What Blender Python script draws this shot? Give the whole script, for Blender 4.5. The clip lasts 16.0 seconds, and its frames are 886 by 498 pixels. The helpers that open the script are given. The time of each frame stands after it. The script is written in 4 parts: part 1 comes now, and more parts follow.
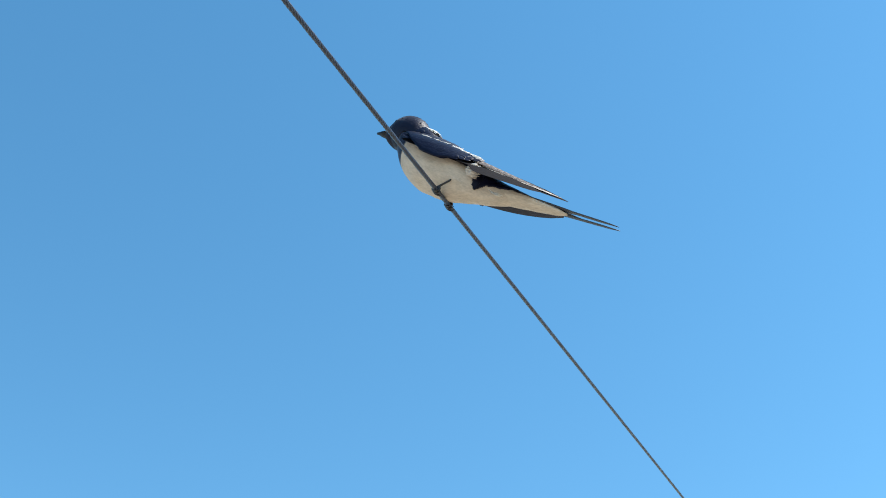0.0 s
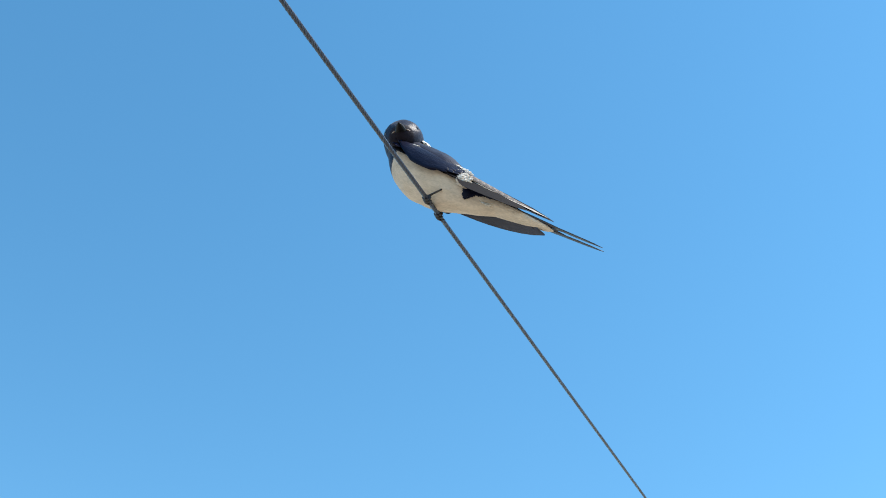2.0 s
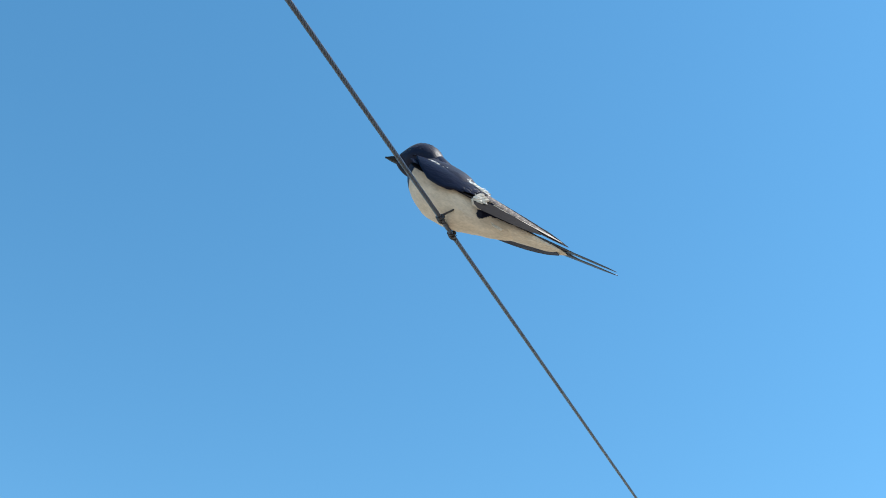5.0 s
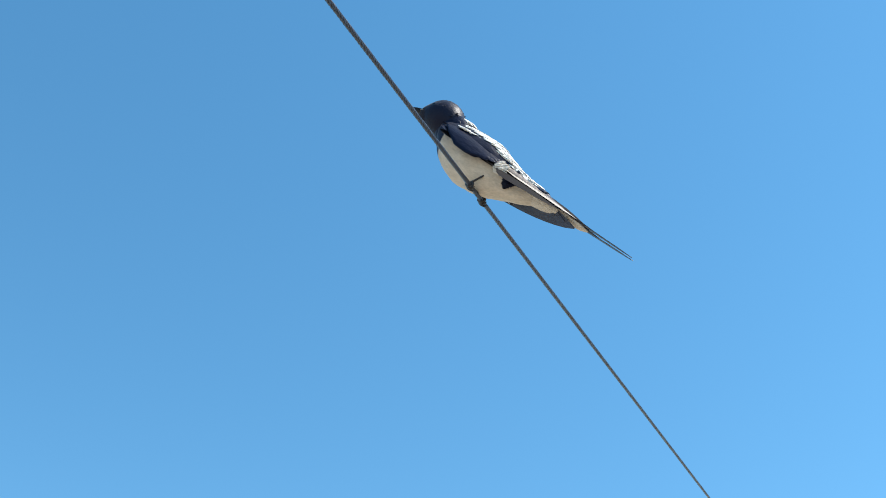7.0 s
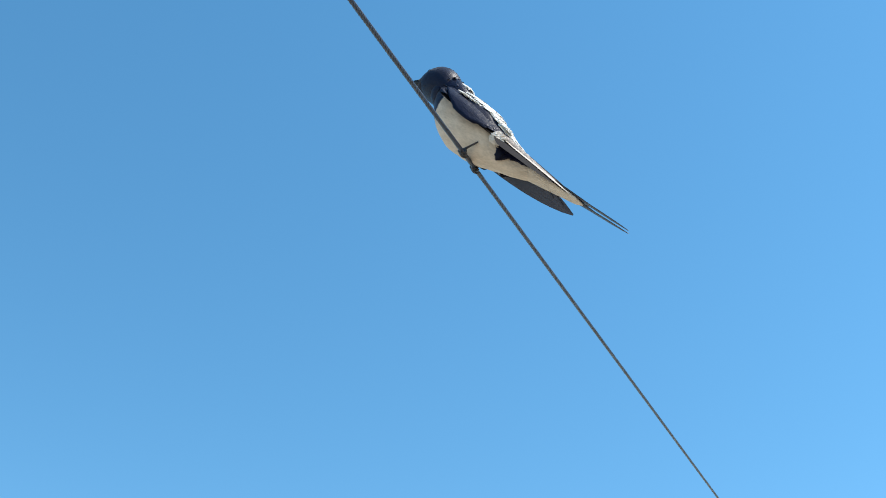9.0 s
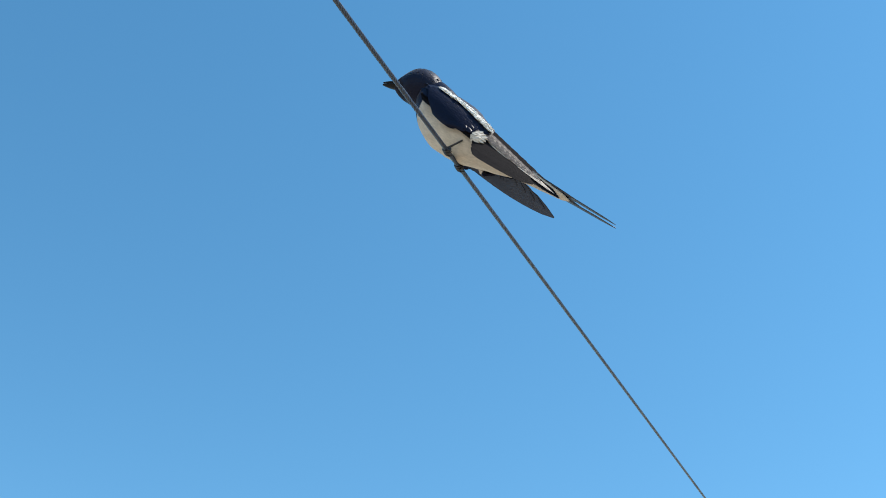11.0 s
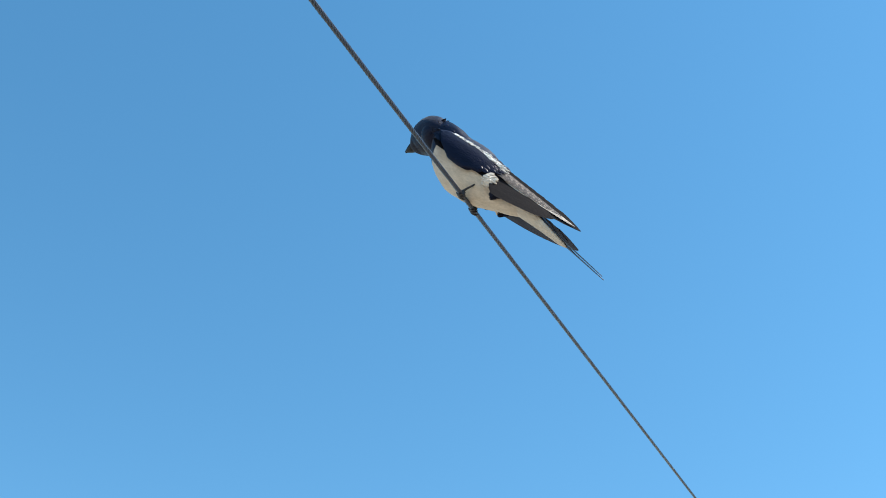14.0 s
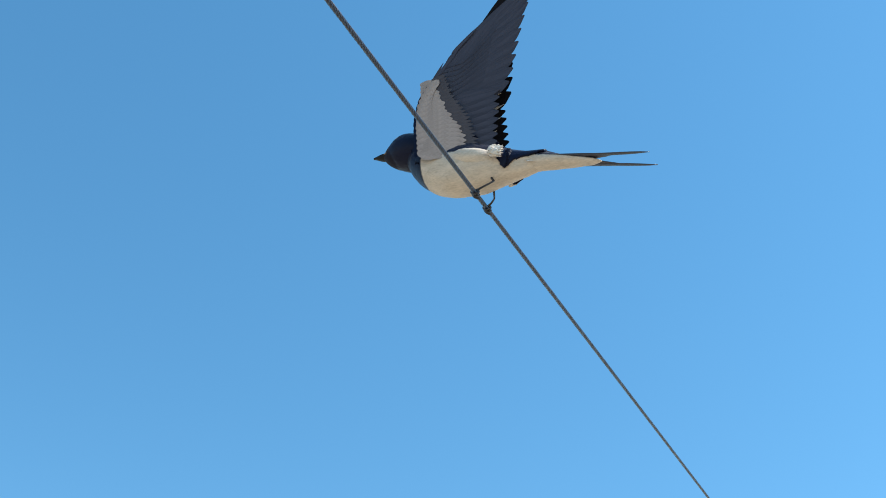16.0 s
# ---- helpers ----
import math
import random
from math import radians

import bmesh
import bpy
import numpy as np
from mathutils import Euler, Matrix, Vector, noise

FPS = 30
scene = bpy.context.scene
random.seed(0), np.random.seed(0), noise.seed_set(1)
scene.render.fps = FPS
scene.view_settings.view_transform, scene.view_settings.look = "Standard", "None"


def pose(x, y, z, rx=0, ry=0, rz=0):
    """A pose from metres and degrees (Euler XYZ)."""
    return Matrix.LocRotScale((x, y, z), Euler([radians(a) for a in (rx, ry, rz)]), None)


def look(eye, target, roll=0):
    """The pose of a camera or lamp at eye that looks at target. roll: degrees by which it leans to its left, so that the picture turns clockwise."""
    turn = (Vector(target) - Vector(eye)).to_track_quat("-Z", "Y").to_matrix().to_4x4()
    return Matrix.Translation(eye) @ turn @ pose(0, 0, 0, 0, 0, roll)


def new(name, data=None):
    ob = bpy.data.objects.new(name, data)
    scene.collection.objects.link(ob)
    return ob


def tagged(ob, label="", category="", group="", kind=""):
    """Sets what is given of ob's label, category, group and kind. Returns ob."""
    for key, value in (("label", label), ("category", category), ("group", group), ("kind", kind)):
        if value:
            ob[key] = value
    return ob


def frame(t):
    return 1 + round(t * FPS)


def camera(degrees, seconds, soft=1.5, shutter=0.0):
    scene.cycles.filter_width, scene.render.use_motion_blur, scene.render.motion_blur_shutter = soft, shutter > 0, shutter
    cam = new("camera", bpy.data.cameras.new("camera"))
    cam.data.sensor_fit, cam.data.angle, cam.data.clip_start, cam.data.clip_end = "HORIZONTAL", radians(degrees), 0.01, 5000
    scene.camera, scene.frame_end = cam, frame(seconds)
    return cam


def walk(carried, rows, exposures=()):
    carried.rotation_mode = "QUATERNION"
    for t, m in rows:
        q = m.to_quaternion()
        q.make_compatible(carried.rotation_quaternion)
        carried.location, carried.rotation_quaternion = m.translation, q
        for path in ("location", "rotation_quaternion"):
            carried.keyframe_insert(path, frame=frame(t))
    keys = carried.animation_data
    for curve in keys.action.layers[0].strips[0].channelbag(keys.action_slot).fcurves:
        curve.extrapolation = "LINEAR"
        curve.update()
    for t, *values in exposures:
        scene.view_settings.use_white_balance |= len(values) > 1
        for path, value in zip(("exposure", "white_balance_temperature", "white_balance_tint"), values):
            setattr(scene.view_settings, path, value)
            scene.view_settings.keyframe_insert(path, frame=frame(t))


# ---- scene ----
# A barn swallow on a steel wire rope under a clear sky; a second one flies past far behind.
MM = 0.001

# ---- camera ----
cam = camera(40.0, 16.0, soft=0.95)
EYE = (0.0, 0.0, 1.5)
CAMERA_ROWS = [
    (0, 129.938, 2.062, 0.416),
    (0.5, 130.949, 1.593, 0.287),
    (1, 130.895, 0.485, 0.353),
    (1.5, 130.628, -0.271, -0.166),
    (2, 130.336, 0.477, -1.655),
    (2.5, 130.609, 1.093, -2.766),
    (3, 130.731, 1.112, -2.923),
    (3.5, 131.148, 0.511, -2.735),
    (4, 131.196, -0.093, -2.608),
    (4.5, 131.357, -0.792, -2.375),
    (7, 129.714, 0.103, 0.745),
    (7.5, 129.299, -0.250, 0.761),
    (8, 128.923, -0.402, 0.442),
    (8.5, 128.630, -0.701, 0.318),
    (8.7, 128.348, -0.477, -0.002),
    (10.8, 127.786, -0.116, -0.434),
    (11, 128.072, 0.237, -0.593),
    (11.5, 128.604, 0.456, -0.379),
    (12, 129.738, -0.047, -0.023),
    (12.5, 130.546, -0.592, 0.189),
    (13, 130.972, 0.411, 0.177),
    (13.5, 130.697, 1.052, 0.206),
    (14, 130.126, 0.492, 0.545),
    (14.5, 130.003, 0.405, 0.548),
    (15, 129.962, 0.329, 0.596),
    (15.5, 130.000, 0.023, 0.779),
    (16, 130.082, -0.088, 0.916),
]
walk(cam, [(t, pose(*EYE, rx, ry, rz)) for t, rx, ry, rz in CAMERA_ROWS], exposures=[(0.0, 0.74), (1.0, 0.79), (2.0, 0.80), (3.0, 0.70), (4.0, 0.72), (8.5, 0.70), (11.0, 0.60), (11.6, 0.60), (12.3, 0.74), (13.0, 0.72), (14.0, 0.69), (16.0, 0.70)])

# ---- sky and sun ----
SUN_ELEVATION, SUN_TURN = 52.0, 100.0     # degrees; turn is clockwise from +y
world = bpy.data.worlds.new("sky")
scene.world = world
world.use_nodes = True
nt = world.node_tree
sky = nt.nodes.new("ShaderNodeTexSky")
sky.sky_type = "NISHITA"
sky.sun_disc = False
sky.sun_elevation, sky.sun_rotation = radians(SUN_ELEVATION), radians(SUN_TURN)
sky.altitude, sky.air_density, sky.dust_density, sky.ozone_density = 300.0, 1.0, 0.15, 1.5
vivid = nt.nodes.new("ShaderNodeHueSaturation")
vivid.inputs["Hue"].default_value, vivid.inputs["Saturation"].default_value = 0.484, 1.24
nt.links.new(sky.outputs["Color"], vivid.inputs["Color"])
nt.links.new(vivid.outputs["Color"], nt.nodes["Background"].inputs["Color"])
nt.nodes["Background"].inputs["Strength"].default_value = 0.15

sun_data = bpy.data.lights.new("sun", "SUN")
sun_data.energy, sun_data.angle, sun_data.color = 4.2, radians(0.53), (1.0, 0.95, 0.87)
sun = new("sun", sun_data)
se, st = radians(SUN_ELEVATION), radians(SUN_TURN)
SUN_WAY = Vector((math.sin(st) * math.cos(se), math.cos(st) * math.cos(se), math.sin(se)))
sun.matrix_world = look(SUN_WAY * 30, (0, 0, 0))


# ---- materials ----
def material(name, colour, rough, metal=0.0, second=None, scale=300.0, stretch=(1, 1, 1), bump=0.15, fine=2200.0, sheen=0.0, spec=0.5, amount=0.5):
    """A principled material with grain at two scales and a fine relief, in the object's own space."""
    m = bpy.data.materials.new(name)
    m.use_nodes = True
    n, l = m.node_tree.nodes, m.node_tree.links
    b = n["Principled BSDF"]
    tc, mp = n.new("ShaderNodeTexCoord"), n.new("ShaderNodeMapping")
    mp.inputs["Scale"].default_value = stretch
    l.new(tc.outputs["Object"], mp.inputs["Vector"])
    big, small = n.new("ShaderNodeTexNoise"), n.new("ShaderNodeTexNoise")
    big.inputs["Scale"].default_value, small.inputs["Scale"].default_value = scale, fine
    big.inputs["Detail"].default_value, small.inputs["Detail"].default_value = 4, 3
    for t in (big, small):
        l.new(mp.outputs["Vector"], t.inputs["Vector"])
    add = n.new("ShaderNodeMath")
    add.operation = "MULTIPLY_ADD"
    add.inputs[1].default_value = 0.45
    l.new(small.outputs["Fac"], add.inputs[0])
    half = n.new("ShaderNodeMath")
    half.operation = "MULTIPLY"
    half.inputs[1].default_value = 0.55
    l.new(big.outputs["Fac"], half.inputs[0])
    l.new(half.outputs[0], add.inputs[2])
    ramp = n.new("ShaderNodeValToRGB")
    second = second or tuple(c * 0.7 for c in colour)
    ramp.color_ramp.elements[0].position, ramp.color_ramp.elements[0].color = 0.5 - amount * 0.4, (*second, 1)
    ramp.color_ramp.elements[1].position, ramp.color_ramp.elements[1].color = 0.5 + amount * 0.2, (*colour, 1)
    l.new(add.outputs[0], ramp.inputs["Fac"])
    l.new(ramp.outputs["Color"], b.inputs["Base Color"])
    bp = n.new("ShaderNodeBump")
    bp.inputs["Strength"].default_value, bp.inputs["Distance"].default_value = bump, 0.0006
    l.new(add.outputs[0], bp.inputs["Height"])
    l.new(bp.outputs["Normal"], b.inputs["Normal"])
    b.inputs["Roughness"].default_value, b.inputs["Metallic"].default_value = rough, metal
    b.inputs["Specular IOR Level"].default_value = spec
    b.inputs["Sheen Weight"].default_value = sheen
    b.inputs["Sheen Roughness"].default_value = 0.4
    return m


def plumage(name, below, above, where, sheen=0.1):
    """Two plumage colours that meet along a soft, feathery line; where: list of (axis, sign, limit), any of which turns to the second colour."""
    m = material(name, below, 0.85, second=tuple(c * 0.66 for c in below), scale=230.0, stretch=(0.35, 1, 1), bump=0.8, fine=1300.0, sheen=sheen, spec=0.14)
    n, l = m.node_tree.nodes, m.node_tree.links
    b = n["Principled BSDF"]
    old = b.inputs["Base Color"].links[0].from_socket
    tc = n.new("ShaderNodeTexCoord")
    noisy = n.new("ShaderNodeTexNoise")
    noisy.inputs["Scale"].default_value, noisy.inputs["Detail"].default_value = 900.0, 3
    l.new(tc.outputs["Object"], noisy.inputs["Vector"])
    sep = n.new("ShaderNodeSeparateXYZ")
    l.new(tc.outputs["Object"], sep.inputs[0])
    last = None
    for (ax, ay, az), limit in where:
        dot = n.new("ShaderNodeVectorMath")
        dot.operation = "DOT_PRODUCT"
        dot.inputs[1].default_value = (ax, ay, az)
        l.new(tc.outputs["Object"], dot.inputs[0])
        jig = n.new("ShaderNodeMath")
        jig.operation = "MULTIPLY_ADD"
        jig.inputs[1].default_value = 0.002
        l.new(noisy.outputs["Fac"], jig.inputs[0])
        l.new(dot.outputs["Value"], jig.inputs[2])
        rng = n.new("ShaderNodeMapRange")
        rng.inputs["From Min"].default_value, rng.inputs["From Max"].default_value = limit + 0.0005, limit + 0.0016
        l.new(jig.outputs[0], rng.inputs["Value"])
        if last is None:
            last = rng.outputs["Result"]
        else:
            mx = n.new("ShaderNodeMath")
            mx.operation = "MAXIMUM"
            l.new(last, mx.inputs[0])
            l.new(rng.outputs["Result"], mx.inputs[1])
            last = mx.outputs[0]
    mix = n.new("ShaderNodeMix")
    mix.data_type = "RGBA"
    l.new(last, mix.inputs["Factor"])
    l.new(old, mix.inputs["A"])
    mix.inputs["B"].default_value = (*above, 1)
    l.new(mix.outputs["Result"], b.inputs["Base Color"])
    gloss = n.new("ShaderNodeMapRange")
    gloss.inputs["To Min"].default_value, gloss.inputs["To Max"].default_value = 0.85, 0.44
    l.new(last, gloss.inputs["Value"])
    l.new(gloss.outputs["Result"], b.inputs["Roughness"])
    return m


def vaned(m, dark):
    """Darkens a feather's material towards the edges of its vanes."""
    n, l = m.node_tree.nodes, m.node_tree.links
    b = n["Principled BSDF"]
    old = b.inputs["Base Color"].links[0].from_socket
    vane = n.new("ShaderNodeAttribute")
    vane.attribute_name = "vane"
    ramp = n.new("ShaderNodeValToRGB")
    e = ramp.color_ramp.elements
    e[0].position, e[0].color = 0.0, (dark, dark, dark, 1)
    e[1].position, e[1].color = 1.0, (dark * 1.1, dark * 1.1, dark * 1.1, 1)
    for place, value in ((0.14, 0.88), (0.3, 1.0), (0.46, 1.03), (0.5, 0.82), (0.54, 1.03), (0.8, 0.95)):
        k = e.new(place)
        k.color = (value, value, value, 1)
    half = n.new("ShaderNodeMapRange")
    half.inputs["From Min"].default_value = -1.0
    l.new(vane.outputs["Fac"], half.inputs["Value"])
    l.new(half.outputs["Result"], ramp.inputs["Fac"])
    mix = n.new("ShaderNodeMix")
    mix.data_type, mix.blend_type = "RGBA", "MULTIPLY"
    mix.inputs["Factor"].default_value = 1.0
    l.new(old, mix.inputs["A"])
    l.new(ramp.outputs["Color"], mix.inputs["B"])
    l.new(mix.outputs["Result"], b.inputs["Base Color"])
    return m


BLUE = (0.0050, 0.0065, 0.022)
CREAM = (0.61, 0.515, 0.425)
blue_black = material("blue_black_plumage", BLUE, 0.38, second=(0.004, 0.0048, 0.015), scale=350, stretch=(0.5, 1, 1), bump=0.9, fine=1200, sheen=0.0, spec=0.12)
torso_mat = plumage("torso_plumage", CREAM, BLUE, [((1.0, 0, -0.05), 0.0362), ((-0.06, 0, 1.0), 0.0178)])
flank_mat = plumage("flank_plumage", CREAM, CREAM, [((0, 0, 1.0), 0.05)])
rump_mat = plumage("tail_base_plumage", CREAM, BLUE, [((0, 0, 1.0), 0.0004)])
head_mat = plumage("head_plumage", (0.0105, 0.0085, 0.0165), BLUE, [((-0.9, 0, 0.55), -0.0160)], sheen=0.1)
# pale feather bases whose white also paints sunlight on scapulars, back and nape
sunlit_fluff = material("sunlit_down", (0.86, 0.82, 0.77), 0.9, scale=600, bump=0.6, sheen=0.3, spec=0.2)
tuft_mat = material("flank_down", (0.70, 0.615, 0.54), 0.9, scale=500, bump=0.6, sheen=0.2, spec=0.15)
upper_mat = material("flight_feather_above", (0.0115, 0.0090, 0.0100), 0.7, second=(0.0065, 0.0056, 0.0066), scale=250, stretch=(0.15, 3, 1), bump=0.35, fine=1800, spec=0.05)
flight_mat = vaned(material("flight_feather", (0.058, 0.054, 0.072), 0.5, second=(0.038, 0.035, 0.047), scale=250, stretch=(0.15, 3, 1), bump=0.35, fine=1800, spec=0.18, sheen=0.0), 0.74)
worn_mat = material("worn_flight_feather", (0.36, 0.29, 0.24), 0.5, second=(0.085, 0.066, 0.058), scale=170, stretch=(1.0, 1.8, 1), bump=0.5, fine=900, spec=0.25, sheen=0.0, amount=0.3)
for node in worn_mat.node_tree.nodes:
    if node.type == "VALTORGB":
        node.color_ramp.elements[0].position, node.color_ramp.elements[1].position = 0.49, 0.60
# slight brown mottling under a buff that paints the wing edge as sunlit
sunlit_edge_mat = material("sunlit_wing_edge", (0.56, 0.48, 0.41), 0.6, second=(0.24, 0.19, 0.16), scale=170, stretch=(1.0, 1.8, 1), bump=0.5, fine=900, spec=0.2, sheen=0.1, amount=0.3)
middle_mat = material("grey_underwing_covert", (0.080, 0.070, 0.078), 0.8, second=(0.056, 0.049, 0.056), scale=350, stretch=(0.3, 1, 1), bump=0.4, spec=0.15)
under_mat = material("underwing_covert", (0.40, 0.315, 0.28), 0.9, second=(0.22, 0.175, 0.16), scale=130, stretch=(0.3, 1, 1), bump=0.4, sheen=0.2, spec=0.2)
tail_mat = material("tail_feather", (0.03, 0.03, 0.045), 0.42, second=(0.018, 0.018, 0.028), scale=250, stretch=(0.15, 3, 1), bump=0.3, spec=0.5)
bill_mat = material("bill_horn", (0.008, 0.0075, 0.009), 0.45, scale=600, bump=0.1, spec=0.2)
gape_mat = material("gape_flesh", (0.22, 0.16, 0.13), 0.5, scale=600, bump=0.1)
eye_mat = material("eye", (0.006, 0.005, 0.005), 0.06, scale=200, bump=0.0)
leg_mat = material("leg_skin", (0.03, 0.024, 0.024), 0.5, scale=900, bump=0.5)
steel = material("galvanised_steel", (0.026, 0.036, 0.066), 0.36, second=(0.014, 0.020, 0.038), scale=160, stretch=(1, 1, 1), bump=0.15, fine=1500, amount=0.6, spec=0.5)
earth = material("dry_grassland", (0.36, 0.305, 0.225), 0.95, second=(0.25, 0.21, 0.15), scale=0.35, bump=0.3, fine=18.0)


# ---- mesh helpers ----
def mesh_object(name, verts, faces, mat, parent=None, label="", smooth=True):
    me = bpy.data.meshes.new(name)
    me.from_pydata(verts, [], faces)
    bm = bmesh.new()
    bm.from_mesh(me)
    bmesh.ops.recalc_face_normals(bm, faces=bm.faces)
    bm.to_mesh(me)
    bm.free()
    me.materials.append(mat)
    if smooth:
        me.polygons.foreach_set("use_smooth", [True] * len(me.polygons))
    me.update()
    ob = new(name, me)
    if parent:
        ob.parent = parent
    if label:
        tagged(ob, label=label)
    return ob


def tube(path, radii, sides=8, flat=1.0, up=(0, 0, 1)):
    """A closed tube along path."""
    verts, faces = [], []
    pts = [Vector(p) for p in path]
    for i, p in enumerate(pts):
        d = (pts[min(i + 1, len(pts) - 1)] - pts[max(i - 1, 0)]).normalized()
        a = d.cross(Vector(up))
        a = a.normalized() if a.length > 1e-6 else Vector((0, 1, 0))
        b = a.cross(d).normalized()
        for k in range(sides):
            w = 2 * math.pi * k / sides
            verts.append(tuple(p + a * radii[i] * math.cos(w) + b * radii[i] * flat * math.sin(w)))
    for i in range(len(pts) - 1):
        for k in range(sides):
            q = (k + 1) % sides
            faces.append((i * sides + k, i * sides + q, (i + 1) * sides + q, (i + 1) * sides + k))
    faces.append(tuple(range(sides))[::-1])
    faces.append(tuple(range((len(pts) - 1) * sides, len(pts) * sides)))
    return verts, faces


def joined(pieces):
    verts, faces = [], []
    for v, f in pieces:
        o = len(verts)
        verts += v
        faces += [tuple(i + o for i in q) for q in f]
    return verts, faces


def moved(piece, m):
    return [tuple(m @ Vector(p)) for p in piece[0]], piece[1]


def bm_piece(bm):
    bm.verts.index_update()
    out = [tuple(v.co) for v in bm.verts], [tuple(v.index for v in f.verts) for f in bm.faces]
    bm.free()
    return out


def smooth_curve(x, xs, ys):
    """A rounded curve through the stations (xs rising)."""
    slope = np.gradient(np.array(ys, float), np.array(xs, float))
    i = int(np.clip(np.searchsorted(xs, x) - 1, 0, len(xs) - 2))
    h = xs[i + 1] - xs[i]
    u = (x - xs[i]) / h
    return ((2 * u**3 - 3 * u**2 + 1) * ys[i] + (u**3 - 2 * u**2 + u) * h * slope[i]
            + (-2 * u**3 + 3 * u**2) * ys[i + 1] + (u**3 - u**2) * h * slope[i + 1])


def loft(stations, rings=44, sides=36, rough=0.0):
    """A rounded body along x: stations of x, height of the centre, half width, half height, in millimetres, x falling."""
    st = sorted(stations)
    xs = [s[0] for s in st]
    verts, faces = [], []
    for i in range(rings):
        x = xs[0] + (xs[-1] - xs[0]) * (0.5 - 0.5 * math.cos(math.pi * i / (rings - 1)))
        zc, ry, rz = (smooth_curve(x, xs, [s[c] for s in st]) for c in (1, 2, 3))
        for k in range(sides):
            w = 2 * math.pi * k / sides
            bump = 1 + rough * noise.noise((x * 0.12, math.cos(w) * 2.2, math.sin(w) * 2.2)) + rough * 0.4 * noise.noise((x * 0.5, math.cos(w) * 9, math.sin(w) * 9))
            verts.append((x * MM, ry * bump * math.cos(w) * MM, (zc + rz * bump * math.sin(w)) * MM))
    for i in range(rings - 1):
        for k in range(sides):
            q = (k + 1) % sides
            faces.append((i * sides + k, (i + 1) * sides + k, (i + 1) * sides + q, i * sides + q))
    faces.append(tuple(range(sides)))
    faces.append(tuple(range((rings - 1) * sides, rings * sides))[::-1])
    return verts, faces


def feather(length, width, lead=0.35, bend=0.0, droop=0.0, point=2.5, rows=11, side=1, thick=0.22, flat=1.0, narrow=0.0):
    """One feather in millimetres, its quill at the origin, its tip towards -x, the leading vane towards +y (times side)."""
    verts, faces = [], []
    for i in range(rows):
        u = i / (rows - 1)
        w = width * min(1.0, (u / 0.16) ** 0.7 + 0.12) * max(0.02, 1 - u**point) ** 0.55 * (1 - narrow * min(1, 1.7 * u) ** 0.8)
        y0, z0 = -bend * length * u * u, -droop * length * u * u
        a, b = w * lead, w * (1 - lead) * (1 - 0.5 * max(0.0, (u - 0.78) / 0.22) ** 1.6)
        for y, z in ((a, -0.05), (a * 0.5, 0.16), (0, 0.32), (-b * 0.5, 0.16), (-b, -0.05), (-b * 0.5, 0.16 - 2 * thick), (0, 0.1 - 2 * thick), (a * 0.5, 0.16 - 2 * thick)):
            verts.append((-length * u * MM, side * (y + y0) * MM, (z * flat * (1 - 0.4 * u) + z0) * MM))
    n = 8
    for i in range(rows - 1):
        for k in range(n):
            q = (k + 1) % n
            f = (i * n + k, i * n + q, (i + 1) * n + q, (i + 1) * n + k)
            faces.append(f if side > 0 else f[::-1])
    faces.append(tuple(range(n))[::-1] if side > 0 else tuple(range(n)))
    e = tuple(range((rows - 1) * n, rows * n))
    faces.append(e if side > 0 else e[::-1])
    return verts, faces


VANE = (1.0, 0.5, 0.0, -0.5, -1.0, -0.5, 0.0, 0.5)


def mark_vanes(ob):
    """Stores how far each point of a feather lies from its shaft; the upper face of a quill is darker than its lower face."""
    count = len(ob.data.vertices)
    if ob.data.materials[0] == flight_mat:
        ob.data.materials.append(upper_mat)
        ob.data.polygons.foreach_set("material_index", [1 if i % 8 < 4 else 0 for i in range(len(ob.data.polygons))])
    ob.data.attributes.new("vane", "FLOAT", "POINT").data.foreach_set("value", list(VANE) * (count // 8))
    return ob


def contour_feathers(stations, count, first, last, size, tilt, keep=None):
    """Small feathers that lie on a lofted body, tips to the rear, between the stations first and last (millimetres)."""
    st = sorted(stations)
    xs = [q[0] for q in st]

    def surface(x, w):
        zc, ry, rz = (smooth_curve(x, xs, [q[c] for q in st]) for c in (1, 2, 3))
        return Vector((x, ry * math.cos(w), zc + rz * math.sin(w)))

    bits = []
    for i in range(count):
        x, w = random.uniform(last, first), random.uniform(0, 2 * math.pi)
        p = surface(x, w)
        if keep and not keep(p):
            continue
        ahead = (surface(x + 0.6, w) - surface(x - 0.6, w)).normalized()
        out = ahead.cross(surface(x, w + 0.05) - surface(x, w - 0.05))
        if out.dot(p - Vector((x, 0, p.z * 0.5 + 0.5 * smooth_curve(x, xs, [q[1] for q in st])))) < 0:
            out = -out
        out.normalize()
        m = Matrix.Identity(4)
        for c, axis in enumerate((ahead, out.cross(ahead), out)):
            m.col[c] = (*axis, 0)
        m.translation = (p - out * 0.25) * MM
        length = size * random.uniform(0.75, 1.25)
        piece = feather(length, length * random.uniform(0.55, 0.75), lead=0.5, droop=0.04, point=2.2, rows=5, thick=0.05, flat=0.5)
        bits.append(moved(piece, m @ pose(0, 0, 0, 0, 0, random.uniform(-9, 9)) @ pose(0, 0, 0, 0, random.uniform(0.3, 1.0) * tilt, 0)))
    return bits


